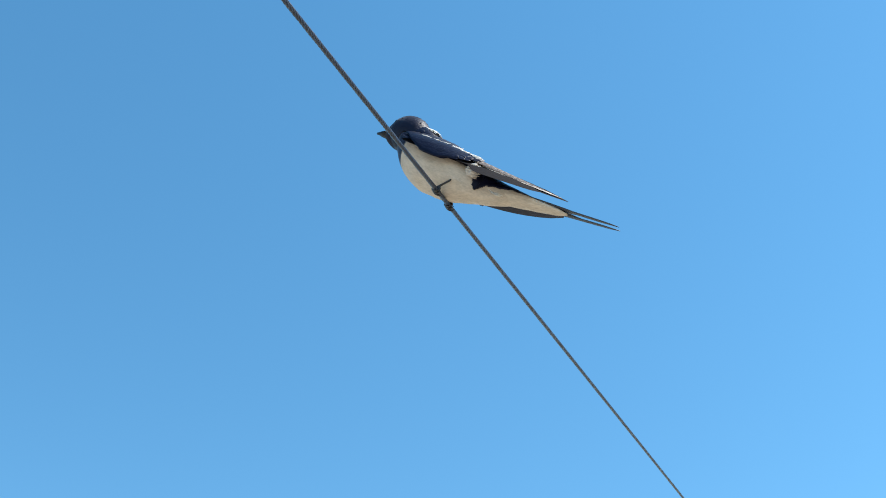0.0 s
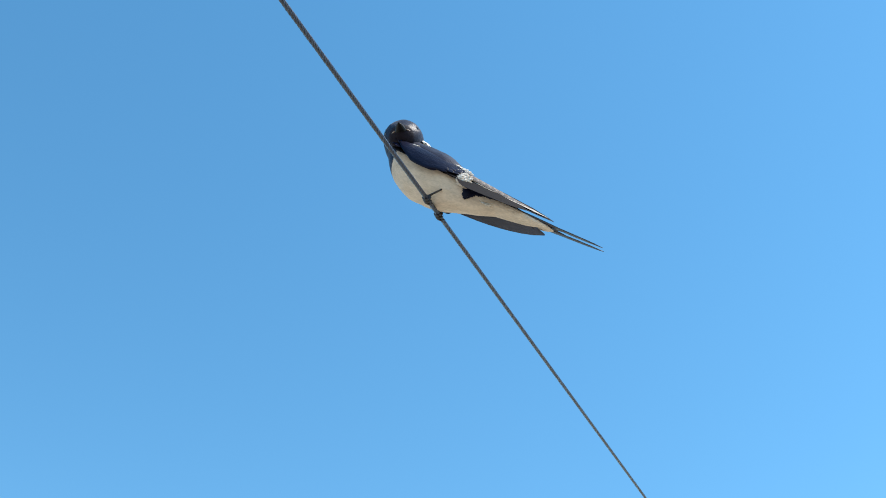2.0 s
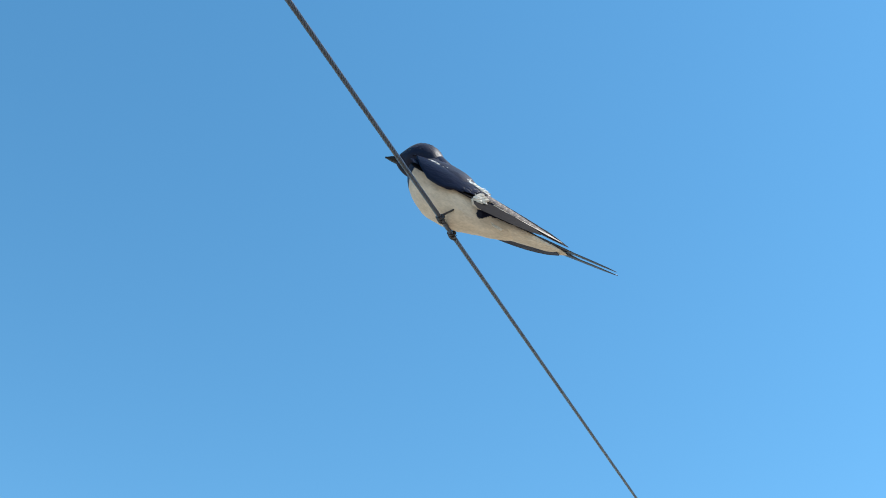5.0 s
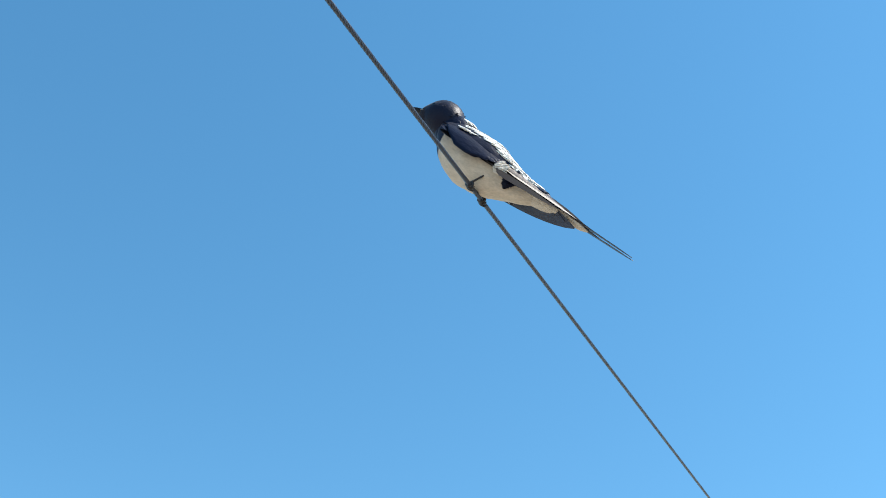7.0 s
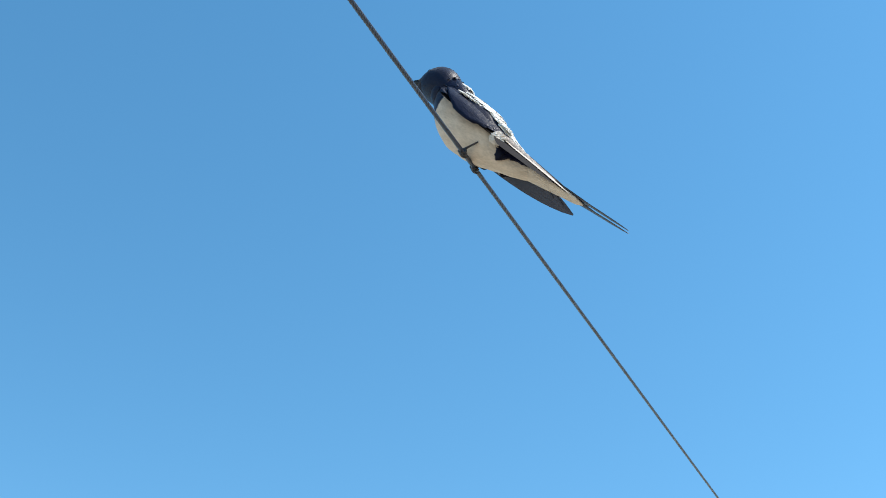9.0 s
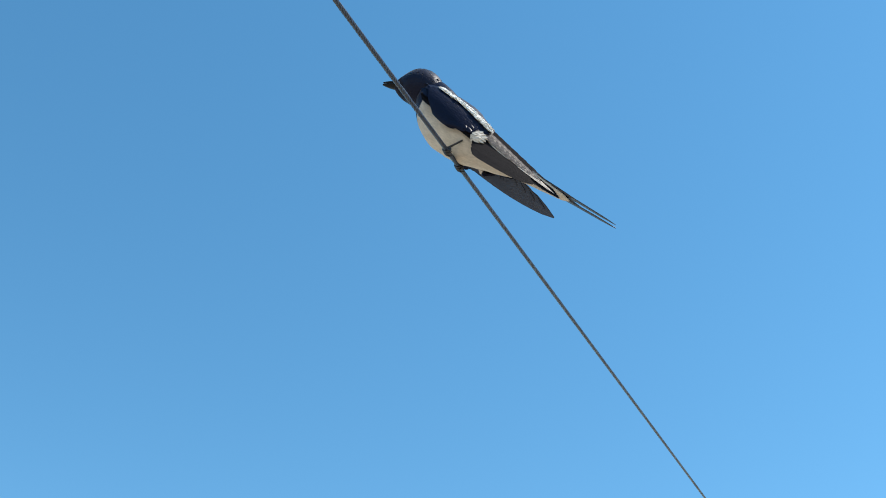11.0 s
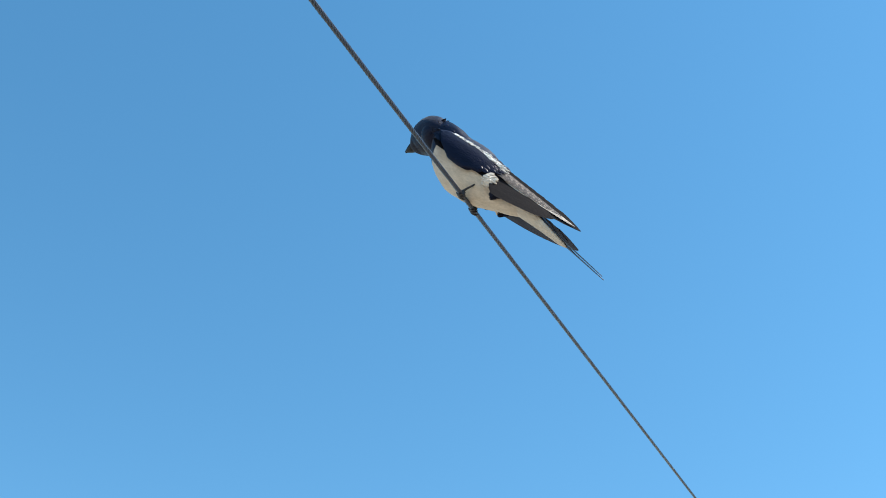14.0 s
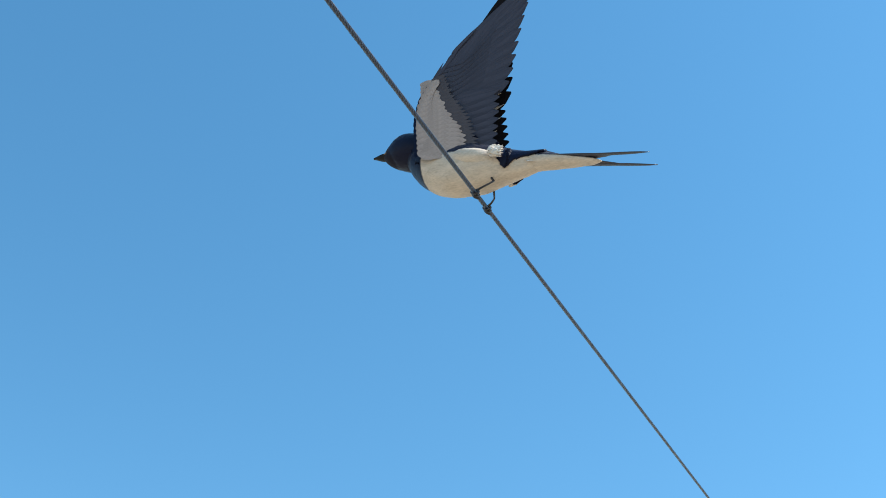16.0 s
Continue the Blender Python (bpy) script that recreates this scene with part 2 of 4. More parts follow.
# ---- ground and wire ----
def build_ground():
    n, half = 60, 1500.0
    verts, faces = [], []
    for j in range(n + 1):
        for i in range(n + 1):
            a, b = 2 * i / n - 1, 2 * j / n - 1
            x, y = half * a * abs(a), half * b * abs(b)
            verts.append((x, y, 0.05 * noise.noise((x * 0.2, y * 0.2, 0))))
    for j in range(n):
        for i in range(n):
            k = j * (n + 1) + i
            faces.append((k, k + 1, k + n + 2, k + n + 1))
    g = mesh_object("ground", verts, faces, earth)
    tagged(g, label="dry pale grassland reaching the horizon", category="ground", kind="structure")


WIRE_WAY = Vector((0.35781, 0.90951, 0.21155)).normalized()
PERCH = Vector((0.01322, 0.51822, 1.97302))
WIRE_RADIUS = 1.35 * MM
WIRE_CENTRE = PERCH - Vector((0, 0, WIRE_RADIUS))


def build_wire():
    """Six strands laid round a core."""
    wire = new("wire_rope")
    wire.matrix_world = Matrix.Translation(WIRE_CENTRE) @ WIRE_WAY.to_track_quat("X", "Z").to_matrix().to_4x4()
    tagged(wire, label="taut grey steel wire rope of twisted strands, anchored in the ground", category="wire rope")
    start, end, lay = -9.0, 5.0, 0.019
    strand_r, ring_r = 0.58 * MM, 0.78 * MM
    steps = int((end - start) / lay * 9)
    mesh = None
    for s in range(6):
        if mesh is None:
            path = []
            for i in range(steps + 1):
                x = start + (end - start) * i / steps
                w = 2 * math.pi * x / lay
                path.append((x, ring_r * math.cos(w), ring_r * math.sin(w)))
            v, f = tube(path, [strand_r] * len(path), sides=5, up=(0, 0.02, 1))
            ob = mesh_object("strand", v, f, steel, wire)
            mesh = ob.data
        else:
            ob = new("strand", mesh)
            ob.parent = wire
        ob.matrix_basis = pose(0, 0, 0, 60 * s)
    v, f = tube([(start, 0, 0), (end, 0, 0)], [0.62 * MM] * 2, sides=6, up=(0, 0, 1))
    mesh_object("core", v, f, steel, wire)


# ---- swallow ----
NECK, TAIL_ROOT, SHOULDER = (43, 0, 29), (-28, 0, 14.5), (35, 15.2, 19.5)


def at(p):
    return Matrix.Translation(Vector(p) * MM)


def along(u, *rows):
    """A value at u, read between rows of (u, value)."""
    return float(np.interp(u, [r[0] for r in rows], [r[1] for r in rows]))


def aim(quill, tip, bend):
    """The angle at which a bent feather at quill points to tip."""
    return math.degrees(math.atan2(tip[1] - quill[1], quill[0] - tip[0]) + math.atan(bend))


def wing_feathers():
    """Name, mesh numbers, and the quill's place and the feather's angle, folded, half open and spread (left wing; angle from -x towards +y)."""
    out = []
    for j in range(9):                                   # primaries, inner to outer
        u = j / 8
        bend = 0.06 + 0.08 * u
        q, h = (2 - 11 * u, 40 + 26 * u), (3 - 16 * u, 23 + 12 * u)
        out.append(dict(name="primary_feather", size=(54 + 33 * u - 5 * math.sin(math.pi * u), 16.0 - 2.5 * u), lead=0.36 - 0.16 * u, bend=bend, droop=0.045, pitch=2.6, point=3.6 + 3.5 * (1 - u), mat=flight_mat,
                        fold=(3 - 24 * u, 3.4 + 1.5 * u, 0.2 + 1.0 * u - 0.16 * j, -3.5 + 8.6 * u), half=(*h, 0.1 * (8 - j) - 0.3, 2 + 21 * u),
                        open=(*q, 0.12 * (8 - j) - 0.6, aim(q, (-54 - 4 * u - 5 * u ** 3, 49 + 81 * u - 4 * u ** 3), bend))))
    for j in range(9):                                   # secondaries, from the wrist to the body
        u = j / 8
        out.append(dict(name="secondary_feather", size=(47 - 5 * u, 13.5), lead=0.42, bend=0.05, droop=0.05, pitch=2.0, point=4.0, mat=flight_mat,
                        fold=(-11 - 27 * u, 4.4 - 1.2 * u, 0.5 + 0.9 * u, -1.0 - 0.5 * u), half=(-8 - 11 * u, 19 - 16 * u, 0.5 + 0.3 * u, 3 - 1 * u), open=(1 - 4 * u, 38 - 36 * u, 0.5 + 0.08 * j, 9 - 10 * u)))
        if j > 4:                                        # the inner ones of the left wing hang down when it is folded
            w = (u - 0.5) * 2
            out[-1]["left_fold"] = (-43 - 9 * w, 4.4 - 1.2 * u + 11 * w, 0.5 + 0.9 * u, -1.0 - 0.5 * u - 7.5 * w)
    for j in range(8):                                   # tertials and long scapulars, worn brown
        u = j / 7
        out.append(dict(name="tertial_feather", size=(34 - 6 * u, 3.6 + 2.2 * u), lead=0.5, bend=0.03, droop=0.02, point=4.0, mat=worn_mat,
                        fold=(-60 + 32 * u, 1.4 - 2.4 * u, 1.8 + 0.6 * u + 0.1 * j, -1.0), half=(-14, 3 + 3 * u, 3.0 + 0.1 * j, 0), open=(-3, 8.0 + 4 * u, 3.0 + 0.1 * j, 8)))
    for j in range(3):                                   # long pale feathers added to paint sunlight along the folded wing's upper edge
        out.append(dict(name="sunlit_edge_feather", size=(52 - 4 * j, 3.2), lead=0.5, bend=0.02, droop=0.02, point=4.0, mat=sunlit_edge_mat,
                        fold=(-53 + 4 * j, 2.0 - 0.8 * j, 1.7 + 0.12 * j, -0.5), half=(-3, 9 - 2 * j, 2.6 + 0.1 * j, 0), open=(4, 28 - 5 * j, 2.6 + 0.1 * j, 16 - 3 * j)))
    for j in range(9):                                   # greater coverts above
        u = j / 8
        out.append(dict(name="upper_covert", size=(25 - 3 * u, 9.5), lead=0.45, bend=0.03, droop=0.03, point=4.0, mat=blue_black,
                        fold=(4 - 22 * u, 1.0 - 2.0 * u, 2.2 + 0.1 * j, -1 - 2 * u), half=(-6 - 6 * u, 18 - 16 * u, 3.0, 4 - 4 * u), open=(3 - 3 * u, 38 - 37 * u, 3.4, 14 - 14 * u)))
    for j in range(6):                                   # primary coverts above
        u = j / 5
        out.append(dict(name="primary_covert", size=(18, 5.0), lead=0.3, bend=0.04, droop=0.01, point=3.0, mat=blue_black,
                        fold=(5 - 18 * u, 2.0, 1.9 + 0.1 * j, 1.5 * u), half=(-8 - 14 * u, 20 + 8 * u, 2.0, 4 + 14 * u), open=(-3 - 6 * u, 38 + 22 * u, 2.0, 14 + 30 * u)))
    for j in range(24):                                  # grey-brown coverts under the quills
        u = j / 23
        out.append(dict(name="median_under_covert", size=(along(u, (0, 17), (0.3, 21), (0.6, 31), (1, 38)) + 0.7 * math.sin(2.9 * j), 6.0), lead=0.5, bend=0.03, droop=-0.01, point=4.0, flat=0.1, thick=0.05, mat=middle_mat,
                        fold=(-14 + 8 * u, -1.0 - 3.0 * u, -2.4 - 0.02 * j, -3 - 5 * u), half=(along(u, (0, -12), (0.3, -5), (0.6, -2), (1, -9)), 26 - 24 * u, -1.5 - 0.01 * j, 4 - 5 * u),
                        open=(3 - 1 * u, 50 - 50 * u, -1.6 - 0.01 * j, 36 * (1 - u) ** 1.4)))
    for j in range(18):                                  # pale coverts below
        u = j / 17
        out.append(dict(name="under_covert", size=(along(u, (0, 9), (0.25, 13), (0.5, 18), (0.75, 27), (1, 31)) + 0.8 * math.sin(2.3 * j), 10.0), lead=0.5, bend=0.02, droop=-0.01, point=3.2, flat=0.1, thick=0.05, mat=under_mat,
                        fold=(-14 + 8 * u, -1.5 - 2.0 * u, -2.8 - 0.04 * j, -3 - 6 * u), half=(along(u, (0, -13), (0.3, -5), (0.55, 0), (0.8, -9), (1, -13)), 26 - 23 * u, -1.8 - 0.03 * j, along(u, (0, 12), (0.5, -6), (1, -2))),
                        open=(3 - 1 * u, 50 - 50 * u, -1.9 - 0.03 * j, 36 * (1 - u) ** 1.4)))
    for j in range(14):                                  # small pale coverts at the leading edge below
        u = j / 13
        out.append(dict(name="lesser_under_covert", size=(9 + 4 * u, 7), lead=0.5, bend=0.0, droop=-0.02, point=3.0, flat=0.1, thick=0.05, mat=under_mat,
                        fold=(-14 + 8 * u, -2.0, -2.8, 0), half=(along(u, (0, -13), (0.35, -2), (0.6, 2), (1, 2)), 29 - 27 * u, -2.3, along(u, (0, 20), (0.5, 0), (1, 0))),
                        open=(along(u, (0, -1.5), (0.12, 2), (0.3, 4.5), (0.6, 5), (1, 3)), 49 - 48 * u, -2.4, 48 - 44 * u)))
    for j in range(12):                                  # dark marginal feathers along the arm
        u = j / 11
        out.append(dict(name="marginal_feather", size=(9.0, 2.2), lead=0.5, bend=0.02, droop=0.0, point=2.5, mat=blue_black,
                        fold=(-4 - 10 * u, 0.0, 0.4, 0), half=(along(u, (0, 3), (0.4, 3.2), (0.6, 1), (0.8, -6), (1, -12)), along(u, (0, -3), (0.4, 9), (0.6, 17), (0.8, 26), (1, 31)), -1.6, along(u, (0, 90), (0.5, 80), (0.7, 42), (1, 30))),
                        open=(along(u, (0, 3.5), (0.5, 6), (0.8, 5), (1, 1)), -2 + 50 * u, -2.0, along(u, (0, 94), (0.5, 90), (1, 62)))))
    for j in range(3):                                   # leading edge of the hand
        out.append(dict(name="leading_edge_feather", size=(30 - 3 * j, 3.0), lead=0.3, bend=0.03, droop=0.0, point=2.0, mat=flight_mat,
                        fold=(-4 - 10 * j, 3.0, 1.2, 1), half=(-9 - 18 * j, 34 + 7 * j, -0.4, 22 - 5 * j), open=(3.0 - 8.5 * j, 43 + 17 * j, -0.6, 68 - 8 * j)))
    return out


WING = wing_feathers()


def feather_pose(spec, spread, side):
    """spread: 0 folded, 0.5 half open, 1 spread."""
    folded = spec.get("left_fold", spec["fold"]) if side > 0 else spec["fold"]
    a, b, k = (folded, spec["half"], 2 * spread) if spread < 0.5 else (spec["half"], spec["open"], 2 * spread - 1)
    x, y, z, w = (p + (q - p) * k for p, q in zip(a, b))
    return at((x, side * y, z)) @ pose(0, 0, 0, 0, 0, -side * w) @ pose(0, 0, 0, 0, spec.get("pitch", 0), 0)


def wing_pose(side, lift, swing, tilt):
    """Lift and swing of the folded wing's tip, and the tilt of the wing's plane: up is positive."""
    x, y, z = SHOULDER
    return at((x, side * y, z)) @ pose(0, 0, 0, 0, 0, side * swing) @ pose(0, 0, 0, 0, -lift, 0) @ pose(0, 0, 0, side * tilt, 0, 0)


def head_pose(up, turn, lean=0, ahead=0, raised=0):
    return at((NECK[0] + ahead, 0, NECK[2] + raised)) @ pose(0, 0, 0, 0, 0, turn) @ pose(0, 0, 0, 0, -up, 0) @ pose(0, 0, 0, lean, 0, 0)


def nape_pose(up, turn, ahead, raised):
    """The neck follows the head part of the way."""
    return at((NECK[0] + 0.6 * ahead, 0, NECK[2] + 0.7 * max(raised, -3.0))) @ pose(0, 0, 0, 0, 0, max(-12, min(12, 0.25 * turn))) @ pose(0, 0, 0, 0, -0.5 * up, 0)


def tail_pose(up, turn):
    return at(TAIL_ROOT) @ pose(0, 0, 0, 0, 0, turn) @ pose(0, 0, 0, 0, -up, 0)


def rectrix_pose(j, side, fan):
    """j: 0 in the middle, 5 the streamer."""
    return at((-8 - 1.2 * j, side * (0.6 + 0.55 * j), -0.15 * j + 1.2)) @ pose(0, 0, 0, 0, 0, -side * j / 5 * (-1.7 + 1.1 * fan))


def lobe_edges(u):
    """Outer and inner edge of the shoulder's plumage, u from its front to its rear end."""
    low = float(np.interp(u, [0, 0.08, 0.2, 0.4, 0.6, 0.8, 0.92, 1], [-3, 1.0, 6.0, 11.0, 11.8, 8.2, 3.2, -2.5]))
    high = float(np.interp(u, [0, 0.08, 0.25, 0.7, 0.9, 1], [0, -6, -9.5, -9.5, -7.5, -3.5]))
    return low, high


def lobe_height(u, y):
    return 2.2 + 2.6 * math.sin(math.pi * min(1, u * 0.9 + 0.1)) ** 0.5 - (0.04 if y > -1.5 else 0.03) * (y + 1.5) ** 2 * (1 - 0.55 * u)


RUMP = [(-6, 14.5, 13.0, 14.4), (-18, 13.6, 9.7, 11.0), (-30, 13.4, 7.3, 8.0), (-40, 14.2, 6.8, 5.8), (-50, 14.3, 6.3, 4.5)]


def rump_side(side):
    """The dark plumage of the rump on one side, with a ragged lower edge that hangs down in front as a streak."""
    bm = bmesh.new()
    v, f = loft(RUMP, rings=90, sides=120)
    points = [bm.verts.new(p) for p in v]
    for q in f[:-2]:
        p = sum((Vector(v[i]) for i in q), Vector()) / len(q) / MM
        ragged = 0.9 * noise.noise((p.x * 0.55, side * 3.0, p.z * 0.2)) + 0.5 * noise.noise((p.x * 1.7, side * 5.0, p.z * 0.4))
        edge = float(np.interp(p.x + ragged * 0.5, [-48, -40, -33, -26, -23.5, -21, -18.5, -17, -14], [19.5, 16.2, 13.8, 12.2, 9.5, 7.2, 8.0, 12.0, 17.0]))
        if side * p.y > 0.5 and -43 < p.x < -12 and edge + ragged < p.z < 23:
            bm.faces.new([points[i] for i in q])
    bmesh.ops.delete(bm, geom=[p for p in bm.verts if not p.link_faces], context="VERTS")
    bmesh.ops.recalc_face_normals(bm, faces=bm.faces)
    bmesh.ops.solidify(bm, geom=bm.faces[:], thickness=1.6 * MM)
    return bm_piece(bm)


def build_swallow(label, near=True):
    s = dict(root=new("swallow"))
    root = s["root"]
    tagged(root, label=label, category="bird")
    torso = [(51, 26, 4.5, 4.5), (48.5, 26.2, 8.8, 8.4), (42, 23.0, 12.2, 12.0), (32, 19.5, 14.2, 15.5), (19, 17.2, 15.0, 17.1), (6, 15.8, 14.8, 16.6),
                 (-6, 14.5, 12.4, 13.6), (-18, 13.6, 9.0, 10.2), (-30, 13.3, 6.4, 7.2), (-40, 14.2, 4.6, 4.6), (-47, 14.8, 1.5, 1.5)]
    v, f = loft(torso, rings=60, sides=48, rough=0.04)
    mesh_object("torso", v, f, torso_mat, root, "cream belly with a dark blue back")
    # ruffled feathers, whitened to carry the back's sunlit strip in their colour
    v, f = joined(contour_feathers(torso, 3800 if near else 300, 36, -32, 6.5, 3.5, keep=lambda p: p.y > 2 and p.z > 20 + 0.2 * p.x + 0.5 * p.y))
    s["sunlit_back_down"] = mesh_object("sunlit_back_down", v, f, sunlit_fluff, root, "ruffled pale feather bases on the back, whitened as its sunlit strip")
    s["sunlit_back_down"].matrix_basis = at((0, 0, -5))
    # head
    skull = [(-12, -5.0, 5, 5), (-8, -3.0, 9, 8.8), (-3, -0.2, 11.3, 11.4), (3, 2.0, 12.2, 12.4), (9, 2.8, 11.7, 11.8), (14, 2.5, 9.9, 9.9), (18, 1.5, 7.0, 6.8), (21, 0.9, 4.0, 3.7), (22.5, 0.8, 2.0, 1.8)]
    v, f = joined([loft(skull, rough=0.03)] + contour_feathers(skull, 260, 16, -9, 3.2, 1.5))
    head = s["head"] = mesh_object("head", v, f, head_mat, root, "glossy blue-black hood with a dull rufous throat")
    bm = bmesh.new()
    bmesh.ops.create_uvsphere(bm, u_segments=28, v_segments=18, radius=1.0)
    bmesh.ops.transform(bm, matrix=at((-2.0, 0, -4.0)) @ pose(0, 0, 0, 0, 14, 0) @ Matrix.Diagonal((9.0 * MM, 10.4 * MM, 9.6 * MM, 1)), verts=bm.verts)
    me = bpy.data.meshes.new("throat")
    bm.to_mesh(me)
    bm.free()
    me.materials.append(head_mat)
    me.polygons.foreach_set("use_smooth", [True] * len(me.polygons))
    throat = new("throat", me)
    throat.parent = head
    neck = [(7, 0, 4, 4), (3, -0.5, 9.5, 9.5), (-4, -1.8, 11.0, 11.0), (-10, -3.4, 11.2, 10.3), (-16, -5.8, 11.0, 9.8), (-22, -8.4, 9.6, 8.8), (-28, -10, 6.5, 6.5), (-31, -11, 2, 2)]
    v, f = joined([loft(neck, rings=26, sides=30, rough=0.03)] + contour_feathers(neck, 200, 4, -26, 4.2, 2.0, keep=lambda p: p.z > -6))
    s["nape"] = mesh_object("nape", v, f, blue_black, root, "blue-black nape feathers")
    s["nape"].matrix_basis = nape_pose(0, 0, 0, 0)
    # white feathers added on the nape in place of its sun highlight
    bits = []
    for i in range(90):
        w, x = radians(random.uniform(50, 100)), random.uniform(-12, -3)
        y, z = 11.4 * math.cos(w), -2.9 + 0.12 * (x + 9) + 11.0 * math.sin(w)
        piece = feather(random.uniform(2.8, 4.0), random.uniform(1.6, 2.4), lead=0.5, droop=0.12, point=2.0, rows=5, thick=0.08)
        bits.append(moved(piece, at((x, y, z)) @ pose(0, 0, 0, math.degrees(w) - 90, 0, 0) @ pose(0, 0, 0, 0, random.uniform(-22, -12), random.uniform(-14, 14))))
    v, f = joined(bits)
    s["nape_glint"] = mesh_object("nape_glint", v, f, sunlit_fluff, s["nape"], "small pale feathers painting the white sun glint on the nape")
    prof = [(0, 3.6, 1.9), (2.5, 3.3, 1.8), (5, 2.5, 1.5), (7.5, 1.4, 1.0), (9.3, 0.5, 0.5)]
    for name, sgn, label2 in (("upper_bill", 1, "short black horn bill"), ("lower_bill", -1, "")):
        verts, faces = [], []
        for x, hw, hh in prof:
            for k in range(9):
                w = math.pi * k / 8
                verts.append((x * MM, hw * math.cos(w) * MM, sgn * (hh * math.sin(w) - 0.02 * x * x * 0.3) * MM))
        for i in range(len(prof) - 1):
            for k in range(8):
                q = (i * 9 + k, i * 9 + k + 1, (i + 1) * 9 + k + 1, (i + 1) * 9 + k)
                faces.append(q if sgn > 0 else q[::-1])
            q = (i * 9 + 8, i * 9, (i + 1) * 9, (i + 1) * 9 + 8)
            faces.append(q if sgn > 0 else q[::-1])
        ob = s[name] = mesh_object(name, verts, faces, bill_mat, head, label2)
        ob.matrix_basis = at((20.5, 0, 0.6 + 0.15 * sgn))
    for side in (1, -1):
        v, f = tube([(22 * MM, side * 3.3 * MM, 0.5 * MM), (20.4 * MM, side * 4.5 * MM, 0.5 * MM), (18.6 * MM, side * 6.0 * MM, 0.6 * MM)], [0.2 * MM, 0.45 * MM, 0.2 * MM], sides=8)
        mesh_object("gape", v, f, gape_mat, head, "pale fleshy corner of the bill")
        bm = bmesh.new()
        bmesh.ops.create_uvsphere(bm, u_segments=16, v_segments=10, radius=2.0 * MM)
        me = bpy.data.meshes.new("eye")
        bm.to_mesh(me)
        bm.free()
        me.materials.append(eye_mat)
        me.polygons.foreach_set("use_smooth", [True] * len(me.polygons))
        eye = new("eye", me)
        eye.parent = head
        eye.matrix_basis = at((13.2, side * 8.3, 4.6))
        tagged(eye, label="shiny black eye")
    # flank tufts: white down pushed out between wing and belly, and a dark streak behind it
    s["tufts"], s["streaks"], s["flanks"] = [], [], []
    for side in (1, -1):
        bm = bmesh.new()
        bmesh.ops.create_icosphere(bm, subdivisions=4, radius=1.0)
        for vert in bm.verts:
            p = vert.co.copy()
            vert.co = p * (1 + 0.34 * noise.noise(p * 1.5 + Vector((7, 3, side))) + 0.2 * noise.noise(p * 3.6) + 0.1 * noise.noise(p * 9.0))
        bmesh.ops.transform(bm, matrix=at((-16.0, side * 12.4, 14.6)) @ pose(0, 0, 0, 0, 24, side * 15) @ Matrix.Diagonal((3.6 * MM, 1.8 * MM, 3.2 * MM, 1)), verts=bm.verts)
        bits, dark = [bm_piece(bm)], []
        for i in range(130):
            a, c = random.uniform(-1, 1), random.uniform(0, 1)
            x, z = -12.0 - 6.0 * c, 16.2 + 3.4 * a - 2.0 * c
            y = 15.0 - 0.27 * (-11.0 - x) - 0.09 * (z - 14.5) ** 2
            length = random.uniform(2.5, 4.2)
            piece = feather(length, length * random.uniform(0.4, 0.55), lead=0.5, droop=random.uniform(0.0, 0.25), point=1.8, rows=6, thick=0.08)
            bits.append(moved(piece, at((x, side * y, z)) @ pose(0, 0, 0, -side * (75 + 12 * a), 0, side * random.uniform(4, 16)) @ pose(0, 0, 0, 0, random.uniform(-6, 5), 0) @ pose(0, 0, 0, 0, 0, side * random.uniform(0, 50))))
        v, f = joined(bits)
        s["tufts"].append(mesh_object("flank_tuft", v, f, tuft_mat, root, "fluffed white flank feathers"))
        bm = bmesh.new()
        bmesh.ops.create_icosphere(bm, subdivisions=4, radius=1.0)
        for vert in bm.verts:
            p = vert.co.copy()
            vert.co = p * (1 + 0.06 * noise.noise(p * 2.5 + Vector((1, 5, side))) + 0.03 * noise.noise(p * 7.0))
        bmesh.ops.transform(bm, matrix=at((-4.0, side * 4.6, 10.0)) @ pose(0, 0, 0, 0, -8, side * 12) @ Matrix.Diagonal((15 * MM, 7.0 * MM, 6.0 * MM, 1)), verts=bm.verts)
        v, f = bm_piece(bm)
        s["flanks"].append(mesh_object("flank", v, f, flank_mat, root, "soft cream flank feathers under the wing"))
        for i in range(46):
            c = (i + random.uniform(0, 1)) / 46
            x, z = -20.5 - 1.5 * math.sin(3 * c) + random.uniform(-0.6, 0.6), 18.5 - 11.5 * c
            y = 9.0 - 0.035 * (z - 14) ** 2
            piece = feather(random.uniform(2.6, 4.0), random.uniform(1.0, 1.7), lead=0.5, droop=0.1, point=2.0, rows=5, thick=0.08)
            dark.append(moved(piece, at((x, side * y, z)) @ pose(0, 0, 0, -side * 78, 0, side * 10) @ pose(0, 0, 0, 0, random.uniform(0, 8), 0) @ pose(0, 0, 0, 0, 0, side * random.uniform(62, 84))))
        v, f = joined(dark + [rump_side(side)])
        s["streaks"].append(mesh_object("flank_streak", v, f, blue_black, root, "dark blue feathers on the rump and behind the white tuft"))
    # wings
    s["wings"], s["fringe"] = [], []
